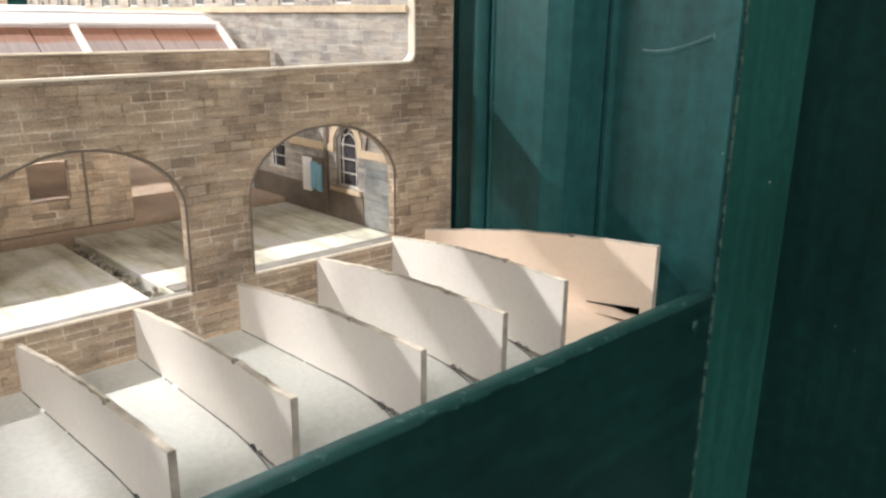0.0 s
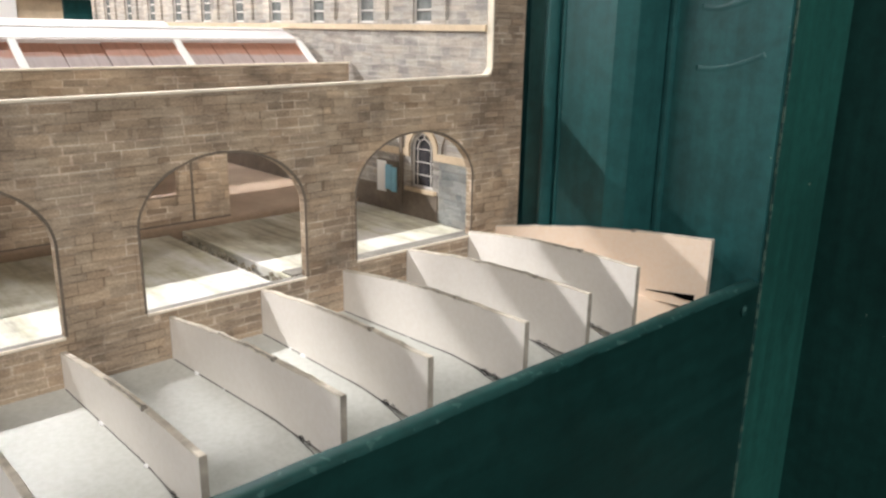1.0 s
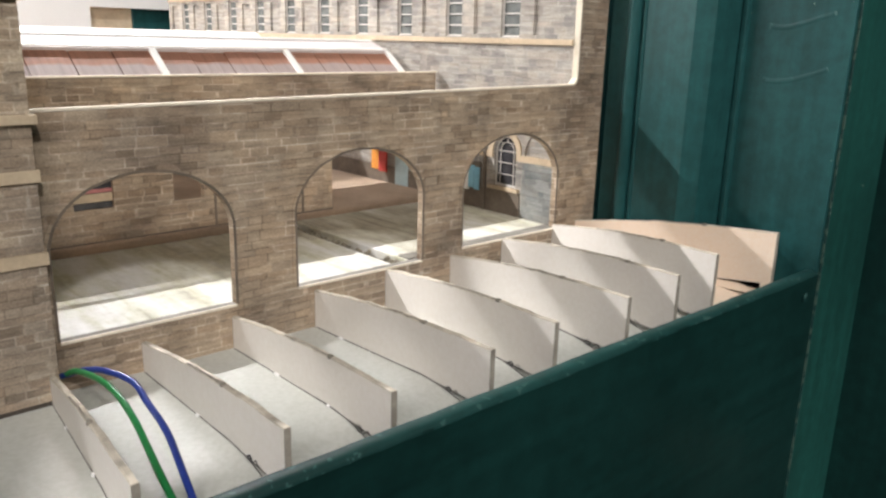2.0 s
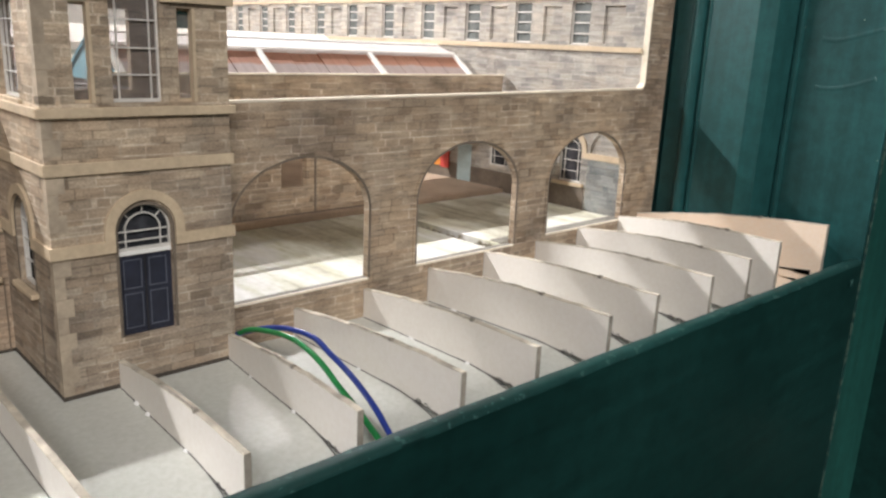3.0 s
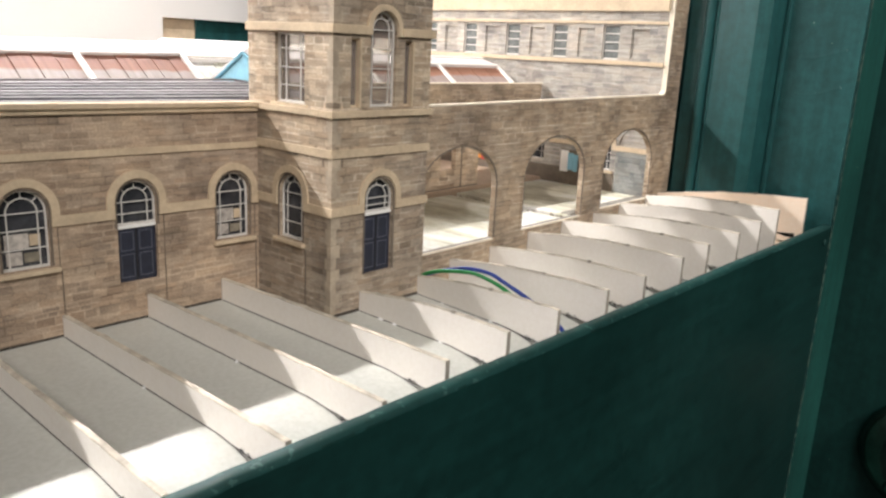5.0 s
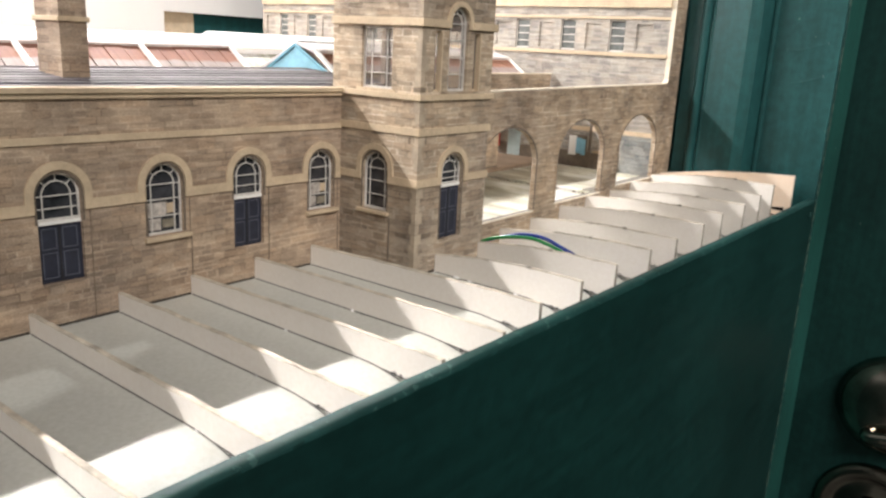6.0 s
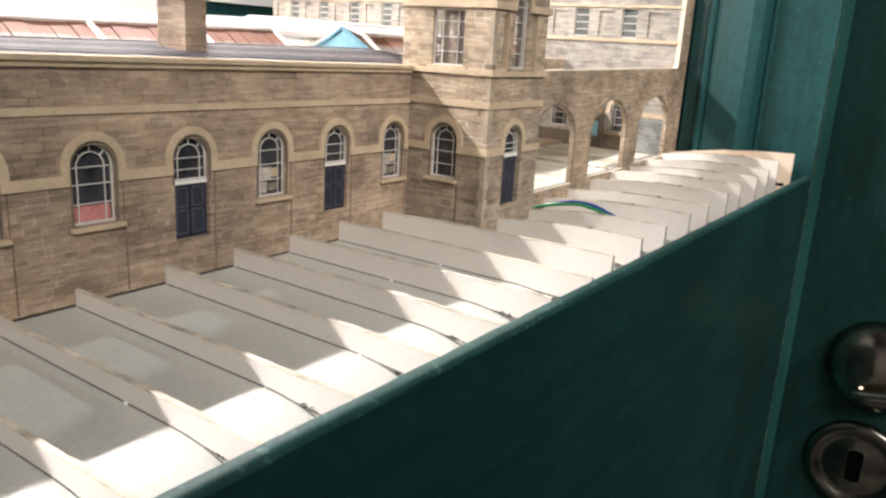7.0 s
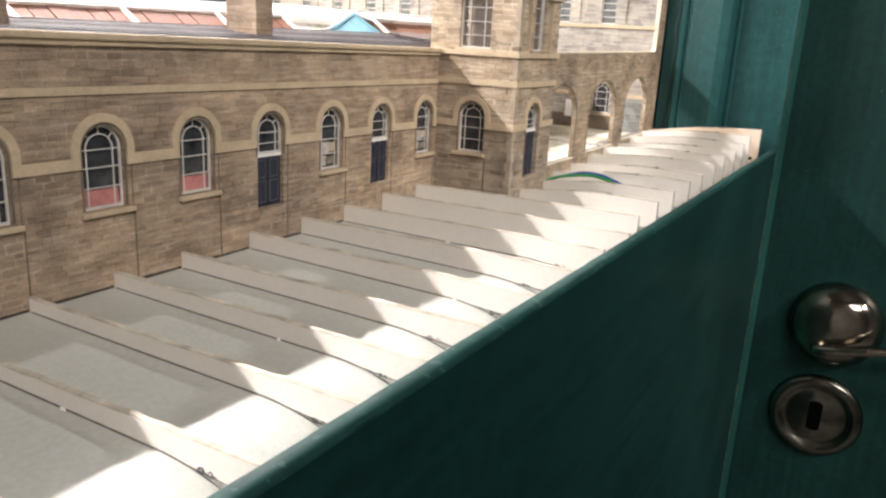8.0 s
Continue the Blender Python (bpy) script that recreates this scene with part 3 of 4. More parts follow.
def window_parts(building, put, name, c, half, z0, spring, y, inner, rows, upright, label, th=0.024, arched=True, hung=None):
    """A glazed frame: surround, and each glazing bar a piece under it."""
    if arched:
        outline, hole = arch(c, half, z0, spring), arch(c, half - 0.034, z0 + 0.06, spring)
    else:
        outline, hole = rect(c - half, c + half, z0, spring), rect(c - half + 0.034, c + half - 0.034, z0 + 0.06, spring - 0.045)
    win = part(name, put(slab(outline, [hole], facing_y(y), 0.06), 0), FRAME, building, label)
    pieces = []
    if arched:
        pieces.append(band(c, inner - th, inner, spring, spring - 0.02, facing_y(y + 0.01), 0.05, n=14))
        for turn in (45, 90, 135):
            d, e = math.cos(radians(turn)), math.sin(radians(turn))
            r0, r1, w = inner - 0.01, half - 0.02, th * 0.45
            pieces.append(slab([(c + d * r0 - e * w, spring + e * r0 + d * w), (c + d * r1 - e * w, spring + e * r1 + d * w), (c + d * r1 + e * w, spring + e * r1 - d * w), (c + d * r0 + e * w, spring + e * r0 - d * w)], [], facing_y(y + 0.014), 0.03))
    for z in rows:
        w = half - 0.034
        pieces.append(boxes((c - w, c + w, y + 0.012, y + 0.05, z - th / 2, z + th / 2)))
    top = spring - 0.02 if arched else spring - 0.045
    for u in upright:
        pieces.append(boxes((c + u - th / 2, c + u + th / 2, y + 0.016, y + 0.046, z0 + 0.06, top)))
    for bm in pieces:
        part("glazing_bar", put(bm, 0), FRAME, win)
    return win


def side_to(bm, xface):
    """Maps a plate drawn with u = y on the plane y = 0 to the plane x = xface, facing left."""
    for v in bm.verts:
        x, y, z = v.co
        v.co = (xface * 0.01 + y, x, z)
    return bm


def arched_window(building, put, c, z0, spring, half, glass, back, sill=True, blind=None, note=False):
    """A sash with its pane, blind and sill; put() moves a front-facing bmesh to its wall."""
    bars = window_parts(building, put, "window", c, half, z0, spring, back, half - 0.17, [z0 + (spring - z0) * k for k in (0.36, 0.70, 1.0)], [-half + 0.19, half - 0.19], "white glazing bars with rounded head")
    part("pane", put(slab(arch(c, half - 0.01, z0, spring), [], facing_y(back + 0.1), 0.02), 0), glass, bars)
    if blind:
        part("blind", put(boxes((c - half + 0.06, c + half - 0.06, back + 0.07, back + 0.09, z0 + 0.06, z0 + blind)), 0), PINK, bars, "faded pink blind")
    if note:
        for u, w, z, h, m in ((-0.4, 0.52, 0.48, 0.34, NOTE), (0.14, 0.24, 0.52, 0.26, TRIM), (-0.38, 0.34, 0.1, 0.3, NOTE), (0.0, 0.36, 0.14, 0.22, RUBBLE)):
            part("notice", put(boxes((c + u, c + u + w, back + 0.07, back + 0.09, z0 + z, z0 + z + h)), 0), m, bars, "pale papers in the window")
    if sill:
        part("sill", put(boxes((c - half - 0.12, c + half + 0.16, back - 0.24, back - 0.1, z0 - 0.12, z0 - 0.015), bevel=0.015), 0), TRIM, building, "cream stone sill")
    return bars


def panelled_door(building, put, c, z0, z1, spring, half, back, glass):
    leaf = part("door", put(boxes((c - half, c + half, back + 0.02, back + 0.14, z0, z1 - 0.08)), 0), NAVY, building, "navy double door with pale panel lines")
    for s in (-1, 1):
        for a, b in ((0.08, 0.52), (0.58, 0.94)):
            x0, x1 = sorted((c + s * 0.07, c + s * (half - 0.1)))
            v0, v1 = z0 + (z1 - 0.08 - z0) * a, z0 + (z1 - 0.08 - z0) * b
            part("panel_moulding", put(slab(rect(x0, x1, v0, v1), [rect(x0 + 0.02, x1 - 0.02, v0 + 0.02, v1 - 0.02)], facing_y(back - 0.002), 0.03), 0), PANEL_LINE, leaf)
    part("meeting_stile", put(boxes((c - 0.02, c + 0.02, back, back + 0.03, z0, z1 - 0.08)), 0), BLACK, leaf)
    part("transom", put(boxes((c - half, c + half, back - 0.03, back + 0.1, z1 - 0.08, z1), bevel=0.01), 0), WHITE, building, "white transom bar")
    fan = window_parts(building, put, "fanlight", c, half, z1, spring, back, half - 0.17, [z1 + (spring - z1) * 0.5, spring], [-half + 0.19, half - 0.19], "white fanlight bars")
    part("pane", put(slab(arch(c, half - 0.01, z1, spring), [], facing_y(back + 0.1), 0.02), 0), glass, fan)


def as_drawn(bm, _):
    return bm


def plate_line(a, b):
    """A thin square bar between two points."""
    return tube([W(*a), W(*b)], 0.0004, 4)


# ---- station building ----
MY, MT = 17.35, 0.2
station = thing("station_building", (-20, 17.5, -0.2), "long printed-card stone station building with round-headed windows", "model building")
OPEN = [(-7.08, "w"), (-9.84, "d"), (-12.48, "w"), (-15.18, "d"), (-17.81, "b"), (-20.44, "b"), (-23.08, "w"), (-25.72, "d"), (-28.36, "w"), (-31.0, "w")]
R = 0.52
Z_SPRING = 2.82
holes = []
for c, k in OPEN:
    z0 = 0.78 if k == "d" else 1.52
    holes.append(arch(c, R, z0, Z_SPRING))
part("wall", slab(rect(-36, -6.25, -0.45, 5.0), holes, facing_y(MY), MT), STONE, station)
part("end_wall", boxes((-36, -35.8, MY + MT, 20.3, -0.2, 5.0)), STONE, station)
for c, k in OPEN:
    if k == "d":
        panelled_door(station, as_drawn, c, 0.78, 2.24, Z_SPRING, R, MY + 0.1, GLASS_DARK)
    else:
        arched_window(station, as_drawn, c, 1.52, Z_SPRING, R, GLASS_DARK, MY + 0.1, True, 0.42 if k == "b" else None, k == "w")
        # shallow apron panel edges under the sill
        part("apron_joint", boxes((c + R + 0.2, c + R + 0.225, MY - 0.025, MY, -0.2, 1.39)), JOINT, station, "dark joint beside the apron")
    jamb = (c + R + 0.17, c + R + 0.19, MY - 0.02, MY, 1.42 if k != "d" else -0.2, 2.46)
    part("jamb_joint", boxes(jamb), JOINT, station, "dark joint beside the opening")
    part("hood_mould", band(c, R + 0.06, R + 0.25, Z_SPRING + 0.03, 2.46, facing_y(MY - 0.06), 0.06), TRIM, station, "cream arched hood mould")
    # shade at the opening's edge drawn as a dark band
    part("reveal_shade", band(c, R, R + 0.055, Z_SPRING, 2.2 if k == "d" else 1.54, facing_y(MY - 0.012), 0.012), RING, station, "dark band for the shaded arch edge")
edges = sorted([c for c, _ in OPEN])
for a, b in zip([-36.7, *edges], [*edges, -5.5]):
    part("impost_band", boxes((max(a + R + 0.25, -36), min(b - R - 0.25, -6.25), MY - 0.06, MY, 2.46, 2.7)), TRIM, station, "cream stone band")
part("string_course", boxes((-36, -6.25, MY - 0.05, MY, 4.0, 4.17), bevel=0.012), TRIM, station, "cream stone string course")
part("cornice", boxes((-36.1, -6.25, MY - 0.18, MY + 0.3, 5.12, 5.26), bevel=0.03), TRIM, station, "cream stone cornice")
part("cornice_bed", boxes((-36.05, -6.25, MY - 0.1, MY + 0.2, 5.0, 5.12), bevel=0.02), TRIM, station)
# slate roof: overlapping courses rising to the back, hipped at the tower end
for i in range(7):
    y0, z0 = MY + 0.25 + i * 0.4, 5.22 + i * 0.056
    bm = bmesh.new()
    xr = -6.28 if i == 0 else -3.2 - i * 0.26
    zl = 5.22 - i * 0.002 - z0
    pts = [(y0, z0 + 0.05), (y0 + 0.48, z0 + 0.06), (y0 + 0.48, z0 - 0.1), (y0, z0 - 0.1)]
    a = [bm.verts.new(W(-36, y, z + zl)) for y, z in pts]
    b = [bm.verts.new(W(xr - (0.2 if y > y0 else 0), y, z)) for y, z in pts]
    for k in range(4):
        bm.faces.new((a[k], a[(k + 1) % 4], b[(k + 1) % 4], b[k]))
    bm.faces.new(a)
    bm.faces.new(b)
    part("slate_course", bm, SLATE, station, "overlapping dark slate course")
part("roof_base", boxes((-36, -6.3, MY + 0.2, 20.3, 4.7, 5.0)), SLATE, station)
part("roof_base", boxes((-6.3, -2.75, 17.75, 20.3, 4.7, 5.15)), SLATE, station)
hip = [W(-2.95, 17.75, 5.24), W(-4.9, 20.47, 5.66), W(-4.9, 20.47, 5.1), W(-2.85, 20.47, 5.16), W(-2.8, 17.75, 5.1)]
bm = bmesh.new()
vs = [bm.verts.new(p) for p in hip]
for q in ((0, 1, 3), (1, 2, 3), (0, 3, 4)):
    bm.faces.new([vs[i] for i in q])
part("hip_slope", bm, SLATE, station)
part("ridge_tile", plate_line((-35.9, 20.47, 5.24), (-4.9, 20.47, 5.66)), SLATE, station, "dark ridge line")
part("ridge_tile", plate_line((-4.9, 20.47, 5.66), (-2.95, 17.8, 5.26)), SLATE, station, "dark hip line")


def chimney(x):
    ch = thing("chimney_stack", (x, 19.2, 5.2), "square printed-stone chimney stack on the slate roof", "chimney", "chimneys on the roof")
    part("shaft", boxes((x - 0.34, x + 0.34, 18.75, 19.9, 5.1, 6.75)), STONE, ch)
    part("collar", boxes((x - 0.4, x + 0.4, 18.69, 19.96, 6.75, 6.87), bevel=0.02), TRIM, ch)
    part("upper_shaft", boxes((x - 0.34, x + 0.34, 18.75, 19.9, 6.87, 9.5)), STONE, ch)
    part("cap", boxes((x - 0.42, x + 0.42, 18.67, 19.98, 9.5, 9.75), bevel=0.03), TRIM, ch)
    part("flashing", boxes((x - 0.36, x + 0.36, 18.7, 18.75, 5.15, 5.45)), SLATE, ch)


for o in station.children_recursive:
    for v in o.data.vertices:
        v.co.z += 0.008 * max(0.0, -0.0625 - v.co.x)

chimney(-13.85)
chimney(-21.75)

# ---- tower ----
tower = thing("clock_tower", (-4.5, 15.8, -0.2), "square printed-stone entrance tower with cream quoins", "model tower")
TX0, TX1, TY0, TY1, TTOP = -6.25, -2.72, 14.2, 17.72, 20.0
TC = -4.55
front_holes = [arch(TC, 0.53, 0.8, 2.88), arch(-4.53, 0.46, 5.33, 7.28), rect(-5.66, -5.34, 5.33, 7.05), rect(-3.74, -3.42, 5.33, 7.05)]
part("front_wall", slab(rect(TX0, TX1, -0.2, TTOP), front_holes, facing_y(TY0), 0.18), STONE_TOWER, tower)
SC = 15.86
part("side_wall", slab(rect(TY0 + 0.18, TY1, -0.2, TTOP), [arch(SC, 0.5, 1.66, 2.92), rect(15.3, 16.52, 5.33, 7.1)], facing_x(TX0), 0.18), STONE_TOWER, tower)
part("side_wall", slab(rect(TY0 + 0.18, TY1, -0.2, TTOP), [rect(15.3, 16.52, 5.33, 7.1)], facing_x(TX1 - 0.18), 0.18), STONE_TOWER, tower)
part("back_wall", slab(rect(TX0 + 0.18, TX1 - 0.18, -0.2, TTOP), [arch(-4.53, 0.46, 5.33, 7.28), rect(-5.7, -5.24, 5.33, 7.05), rect(-3.8, -3.32, 5.33, 7.05)], facing_y(TY1 - 0.18), 0.18), STONE_TOWER, tower)
part("ceiling_card", boxes((TX0 + 0.18, TX1 - 0.18, TY0 + 0.18, TY1 - 0.18, TTOP - 0.2, TTOP)), CARD, tower)
part("floor_card", boxes((TX0 + 0.18, TX1 - 0.18, TY0 + 0.18, TY1 - 0.18, 4.5, 4.62)), CARD, tower)
side = lambda bm, _: side_to(bm, TX0)
panelled_door(tower, as_drawn, TC, 0.8, 2.5, 2.88, 0.53, TY0 + 0.1, GLASS_DARK)
arched_window(tower, side, SC, 1.66, 2.92, 0.5, GLASS_DARK, 0.1, True)
up = window_parts(tower, as_drawn, "window", -4.53, 0.46, 5.33, 7.28, TY0 + 0.1, 0.3, [5.82, 6.3, 6.8, 7.28], [-0.3, 0.3], "tall round-headed window with white bars")
part("pane", slab(arch(-4.53, 0.455, 5.33, 7.28), [], facing_y(TY0 + 0.17), 0.01), GLASS_CLEAR, up)
for u0, u1 in ((-5.66, -5.34), (-3.74, -3.42)):
    slot = part("slot_window", slab(rect(u0, u1, 5.33, 7.05), [rect(u0 + 0.03, u1 - 0.03, 5.38, 7.0)], facing_y(TY0 + 0.1), 0.05), TRIM, tower, "narrow glazed slot")
    part("pane", boxes((u0, u1, TY0 + 0.16, TY0 + 0.17, 5.33, 7.05)), GLASS_CLEAR, slot)
    part("slot_edge", boxes((u1 - 0.03, u1 + 0.03, TY0 - 0.02, TY0 + 0.1, 5.33, 7.05)), TRIM, tower)
sw = window_parts(tower, side, "window", 15.91, 0.61, 5.33, 7.1, 0.1, 0.4, [5.78, 6.24, 6.72], [-0.3, 0.3], "tall square-headed window with white bars", arched=False)
part("pane", side(boxes((15.3, 16.52, 0.17, 0.18, 5.33, 7.1)), 0), GLASS_CLEAR, sw)
part("sill", boxes((TX0 - 0.06, TX0, 15.15, 16.67, 5.25, 5.33), bevel=0.01), TRIM, tower)
part("apron_joint", boxes((TX0 - 0.02, TX0, SC - 0.66, SC - 0.62, -0.2, 1.5)), RING, tower)
for z0, z1, d in ((5.08, 5.25, 0.1), (4.06, 4.28, 0.06), (7.14, 7.36, 0.1)):
    if z0 > 7:
        part("belt_course", boxes((TX0 - d, -4.53 - 0.62, TY0 - d, TY0, z0, z1), bevel=0.015), TRIM, tower, "cream belt course")
        part("belt_course", boxes((-4.53 + 0.62, TX1 + d, TY0 - d, TY0, z0, z1), bevel=0.015), TRIM, tower, "cream belt course")
    else:
        part("belt_course", boxes((TX0 - d, TX1 + d, TY0 - d, TY0, z0, z1), bevel=0.015), TRIM, tower, "cream belt course")
    part("belt_course", boxes((TX0 - d, TX0, TY0, MY if z0 < 5.0 else TY1, z0, z1), bevel=0.015), TRIM, tower, "cream belt course")
    part("belt_course", boxes((TX1, TX1 + d, TY0, 14.6 if z0 < 5.0 else TY1, z0, z1), bevel=0.015), TRIM, tower, "cream belt course")
for a, b in ((TX0 - 0.06, TC - 0.78), (TC + 0.78, TX1 + 0.04)):
    part("impost_band", boxes((a, b, TY0 - 0.06, TY0, 2.55, 2.78)), TRIM, tower, "cream stone band")
for a, b in ((TY0, SC - 0.75), (SC + 0.75, MY)):
    part("impost_band", boxes((TX0 - 0.06, TX0, a, b, 2.55, 2.78)), TRIM, tower, "cream stone band")
part("hood_mould", band(TC, 0.59, 0.78, 2.92, 2.55, facing_y(TY0 - 0.06), 0.06), TRIM, tower, "cream arched hood mould")
part("hood_mould", side(band(SC, 0.56, 0.75, 2.95, 2.55, facing_y(-0.06), 0.06), 0), TRIM, tower, "cream arched hood mould")
part("hood_mould", band(-4.53, 0.47, 0.62, 7.3, 7.14, facing_y(TY0 - 0.07), 0.07), TRIM, tower, "cream arched hood mould")
# dark bands again stand for shade at the openings' edges
part("reveal_shade", band(TC, 0.53, 0.585, 2.88, 0.82, facing_y(TY0 - 0.012), 0.012), RING, tower)
part("reveal_shade", side(band(SC, 0.5, 0.555, 2.92, 1.68, facing_y(-0.012), 0.012), 0), RING, tower)
random.seed(4)
z = -0.2
i = 0
while z < TTOP - 0.4:
    h = random.uniform(0.3, 0.44)
    long_side, short_side = (0.3, 0.15) if i % 2 else (0.18, 0.22)
    if not any(a - 0.3 < z < b for a, b in ((5.08, 5.25), (4.06, 4.28), (7.14, 7.36), (2.55, 2.78))):
        part("quoin", plan_prism([(TX0 - 0.007, TY0 - 0.007), (TX0 + long_side, TY0 - 0.007), (TX0 + long_side, TY0), (TX0, TY0), (TX0, TY0 + short_side), (TX0 - 0.007, TY0 + short_side)], z + 0.006, z + h - 0.006), QUOIN, tower)
    z += h
    i += 1

# the foot gap's shadow, laid on the walls as thin dark strips
part("foot_gap_shade", plan_prism([(TX0 - 0.02, MY), (TX0 - 0.02, TY0 - 0.02), (TX1, TY0 - 0.02), (TX1, TY0), (TX0, TY0), (TX0, MY)], -0.2, -0.12), GAP_SHADE, tower, "dark strip for the shaded gap at the foot")
part("foot_gap_shade", boxes((-36, TX0 - 0.02, MY - 0.015, MY, -0.2, -0.14)), GAP_SHADE, station, "dark strip for the shaded gap at the foot")

# ---- arcade wall ----
AY, AT = 14.62, 0.2
arcade = thing("arcade_wall", (5, 14.7, -0.3), "printed-stone screen wall with three open arches", "model wall")
ARCHES = [(-0.66, 1.86, 0.82, 2.62, 1.36), (4.73, 1.93, 0.9, 2.66, 1.39), (10.15, 2.0, 1.02, 2.66, 1.42)]
outer = [(-2.7, -0.3), (14.15, -0.3), (14.15, 11.5), (12.84, 11.5), (12.86, 5.62), (12.8, 5.48), (12.66, 5.42), (-2.7, 5.24)]
part("wall", slab(outer, [arch(c, h, z0, s, r, 28) for c, h, z0, s, r in ARCHES], facing_y(AY), AT), STONE_ARCH, arcade)
bm = slab([(-2.7, 5.24), (12.66, 5.42), (12.8, 5.48), (12.86, 5.62), (12.84, 11.5), (12.8, 11.5), (12.81, 5.64), (12.76, 5.54), (12.65, 5.47), (-2.7, 5.29)], [], facing_y(AY - 0.015), AT + 0.03)
part("cut_edge", bm, CUT, arcade, "bare cream edge of the cut card")
for c, h, z0, s, r in ARCHES:
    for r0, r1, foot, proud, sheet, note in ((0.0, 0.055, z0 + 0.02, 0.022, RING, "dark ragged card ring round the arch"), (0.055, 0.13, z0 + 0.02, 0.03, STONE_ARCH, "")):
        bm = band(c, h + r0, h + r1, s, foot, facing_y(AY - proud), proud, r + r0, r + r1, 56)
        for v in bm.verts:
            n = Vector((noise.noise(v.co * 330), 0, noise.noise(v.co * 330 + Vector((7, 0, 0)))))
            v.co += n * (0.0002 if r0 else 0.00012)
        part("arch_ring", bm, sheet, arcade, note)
    part("sill", boxes((c - h, c + h, AY + 0.02, AY + AT + 0.04, z0 - 0.05, z0 + 0.008)), KERB, arcade, "grey-brown card sill")
    part("sill_edge", boxes((c - h, c + h, AY - 0.03, AY + 0.02, z0 - 0.04, z0 + 0.012)), CUT, arcade, "bare pale edge of the sill card")

# ---- platform behind the arches ----
for nm, x0, x1, z1 in (("platform_slab", -2.5, 5.95, 0.84), ("platform_slab", 6.35, 12.75, 0.9)):
    solid(nm, boxes((x0, x1, AY + AT, 20.63, -0.2, z1), bevel=0.02), SLAB, "pale weathered platform surface with greenish smears", "platform", group="platform slabs")
solid("kerb_strip", boxes((6.4, 12.7, AY + AT + 0.05, AY + AT + 0.5, 0.9, 0.95), bevel=0.02), KERB, "pale kerb strip along the platform edge", "kerb")
rub = bmesh.new()
random.seed(11)
for k in range(160):
    x, y = random.uniform(5.95, 6.35), random.uniform(14.9, 20.4)
    s = random.uniform(0.03, 0.09)
    q = bmesh.ops.create_icosphere(rub, subdivisions=1, radius=s * 0.01, matrix=Matrix.Translation(W(x, y, 0.5 + random.uniform(0, 0.3))))
    for v in q["verts"]:
        v.co += Vector([random.uniform(-0.25, 0.25) * s * 0.01 for _ in range(3)])
box(rub, 5.95, 6.35, 14.85, 20.6, -0.2, 0.5)
solid("rubble_joint", rub, RUBBLE, "crumbled grey-brown filler in the gap between platform slabs", "rubble", "stuff")
solid("brown_ground", boxes((-36, 12.75, 20.65, 50, -0.2, 1.05), bevel=0.03), BROWN, "raised brown cork-covered ground behind the platform", "ground", "structure")

# ---- inner wall with parapet ----
IY = 20.9
inner = thing("inner_wall", (2, 20.5, 0.8), "printed-stone rear wall with window openings and parapet", "model wall")
pts = [(-36, 1.04), (8.05, 1.04), (8.05, 3.5), (12.6, 3.5), (12.6, 5.52), (-2.7, 5.48), (-2.8, 5.0), (-36, 5.0)]
wins = [(-0.2, 0.87, 1.97, 2.88), (2.56, 3.5, 1.95, 2.88), (5.5, 6.5, 1.86, 2.9), (-2.6, -1.6, 1.9, 2.75)]
part("wall", slab(pts, [rect(*w) for w in wins], facing_y(IY), 0.25), STONE_ARCH, inner)
part("coping", slab([(-2.7, 5.48), (12.62, 5.52), (12.62, 5.57), (-2.7, 5.53)], [], facing_y(IY - 0.03), 0.3), CUT, inner, "pale card coping")
for k, (a, b, z0, z1) in enumerate(wins):
    if k in (0, 3):
        w = part("window", boxes((a, b, IY + 0.15, IY + 0.18, z0, z1)), GLASS_DARK, inner, "dark window with a red rail")
        part("rail", boxes((a, b, IY + 0.12, IY + 0.15, z0 + 0.45, z0 + 0.55)), PINK, w)
        part("lower_pane", boxes((a, b, IY + 0.12, IY + 0.15, z0 + 0.2, z0 + 0.43)), TRIM, w)
part("joint", boxes((6.85, 6.91, IY - 0.03, IY, 1.05, 4.4)), RING, inner)
part("joint", boxes((3.8, 3.86, IY - 0.03, IY, 1.05, 4.4)), RING, inner)
# shade line where wall meets ground, drawn as a thin dark strip
part("foot_shade_line", boxes((-2.7, 8.05, IY - 0.02, IY, 1.05, 1.09)), RING, inner, "dark strip for the shade line at the wall's foot")

# ---- canopy roof ----
canopy = thing("canopy_roof", (0, 23, 4.8), "red-brown planked canopy roof with white ribs and ridge", "model roof")


def plate(x0, x1, y0, z0, y1, z1, th):
    bm = bmesh.new()
    n = Vector((0, -(z1 - z0), y1 - y0)).normalized() * th
    vs = []
    for x in (x0, x1):
        for y, z in ((y0, z0), (y1, z1)):
            vs.append(bm.verts.new(W(x, y, z)))
            vs.append(bm.verts.new(W(x, y + n.y, z + n.z)))
    for q in ((0, 2, 3, 1), (4, 5, 7, 6), (0, 1, 5, 4), (2, 6, 7, 3), (0, 4, 6, 2), (1, 3, 7, 5)):
        bm.faces.new([vs[i] for i in q])
    return bm


random.seed(5)


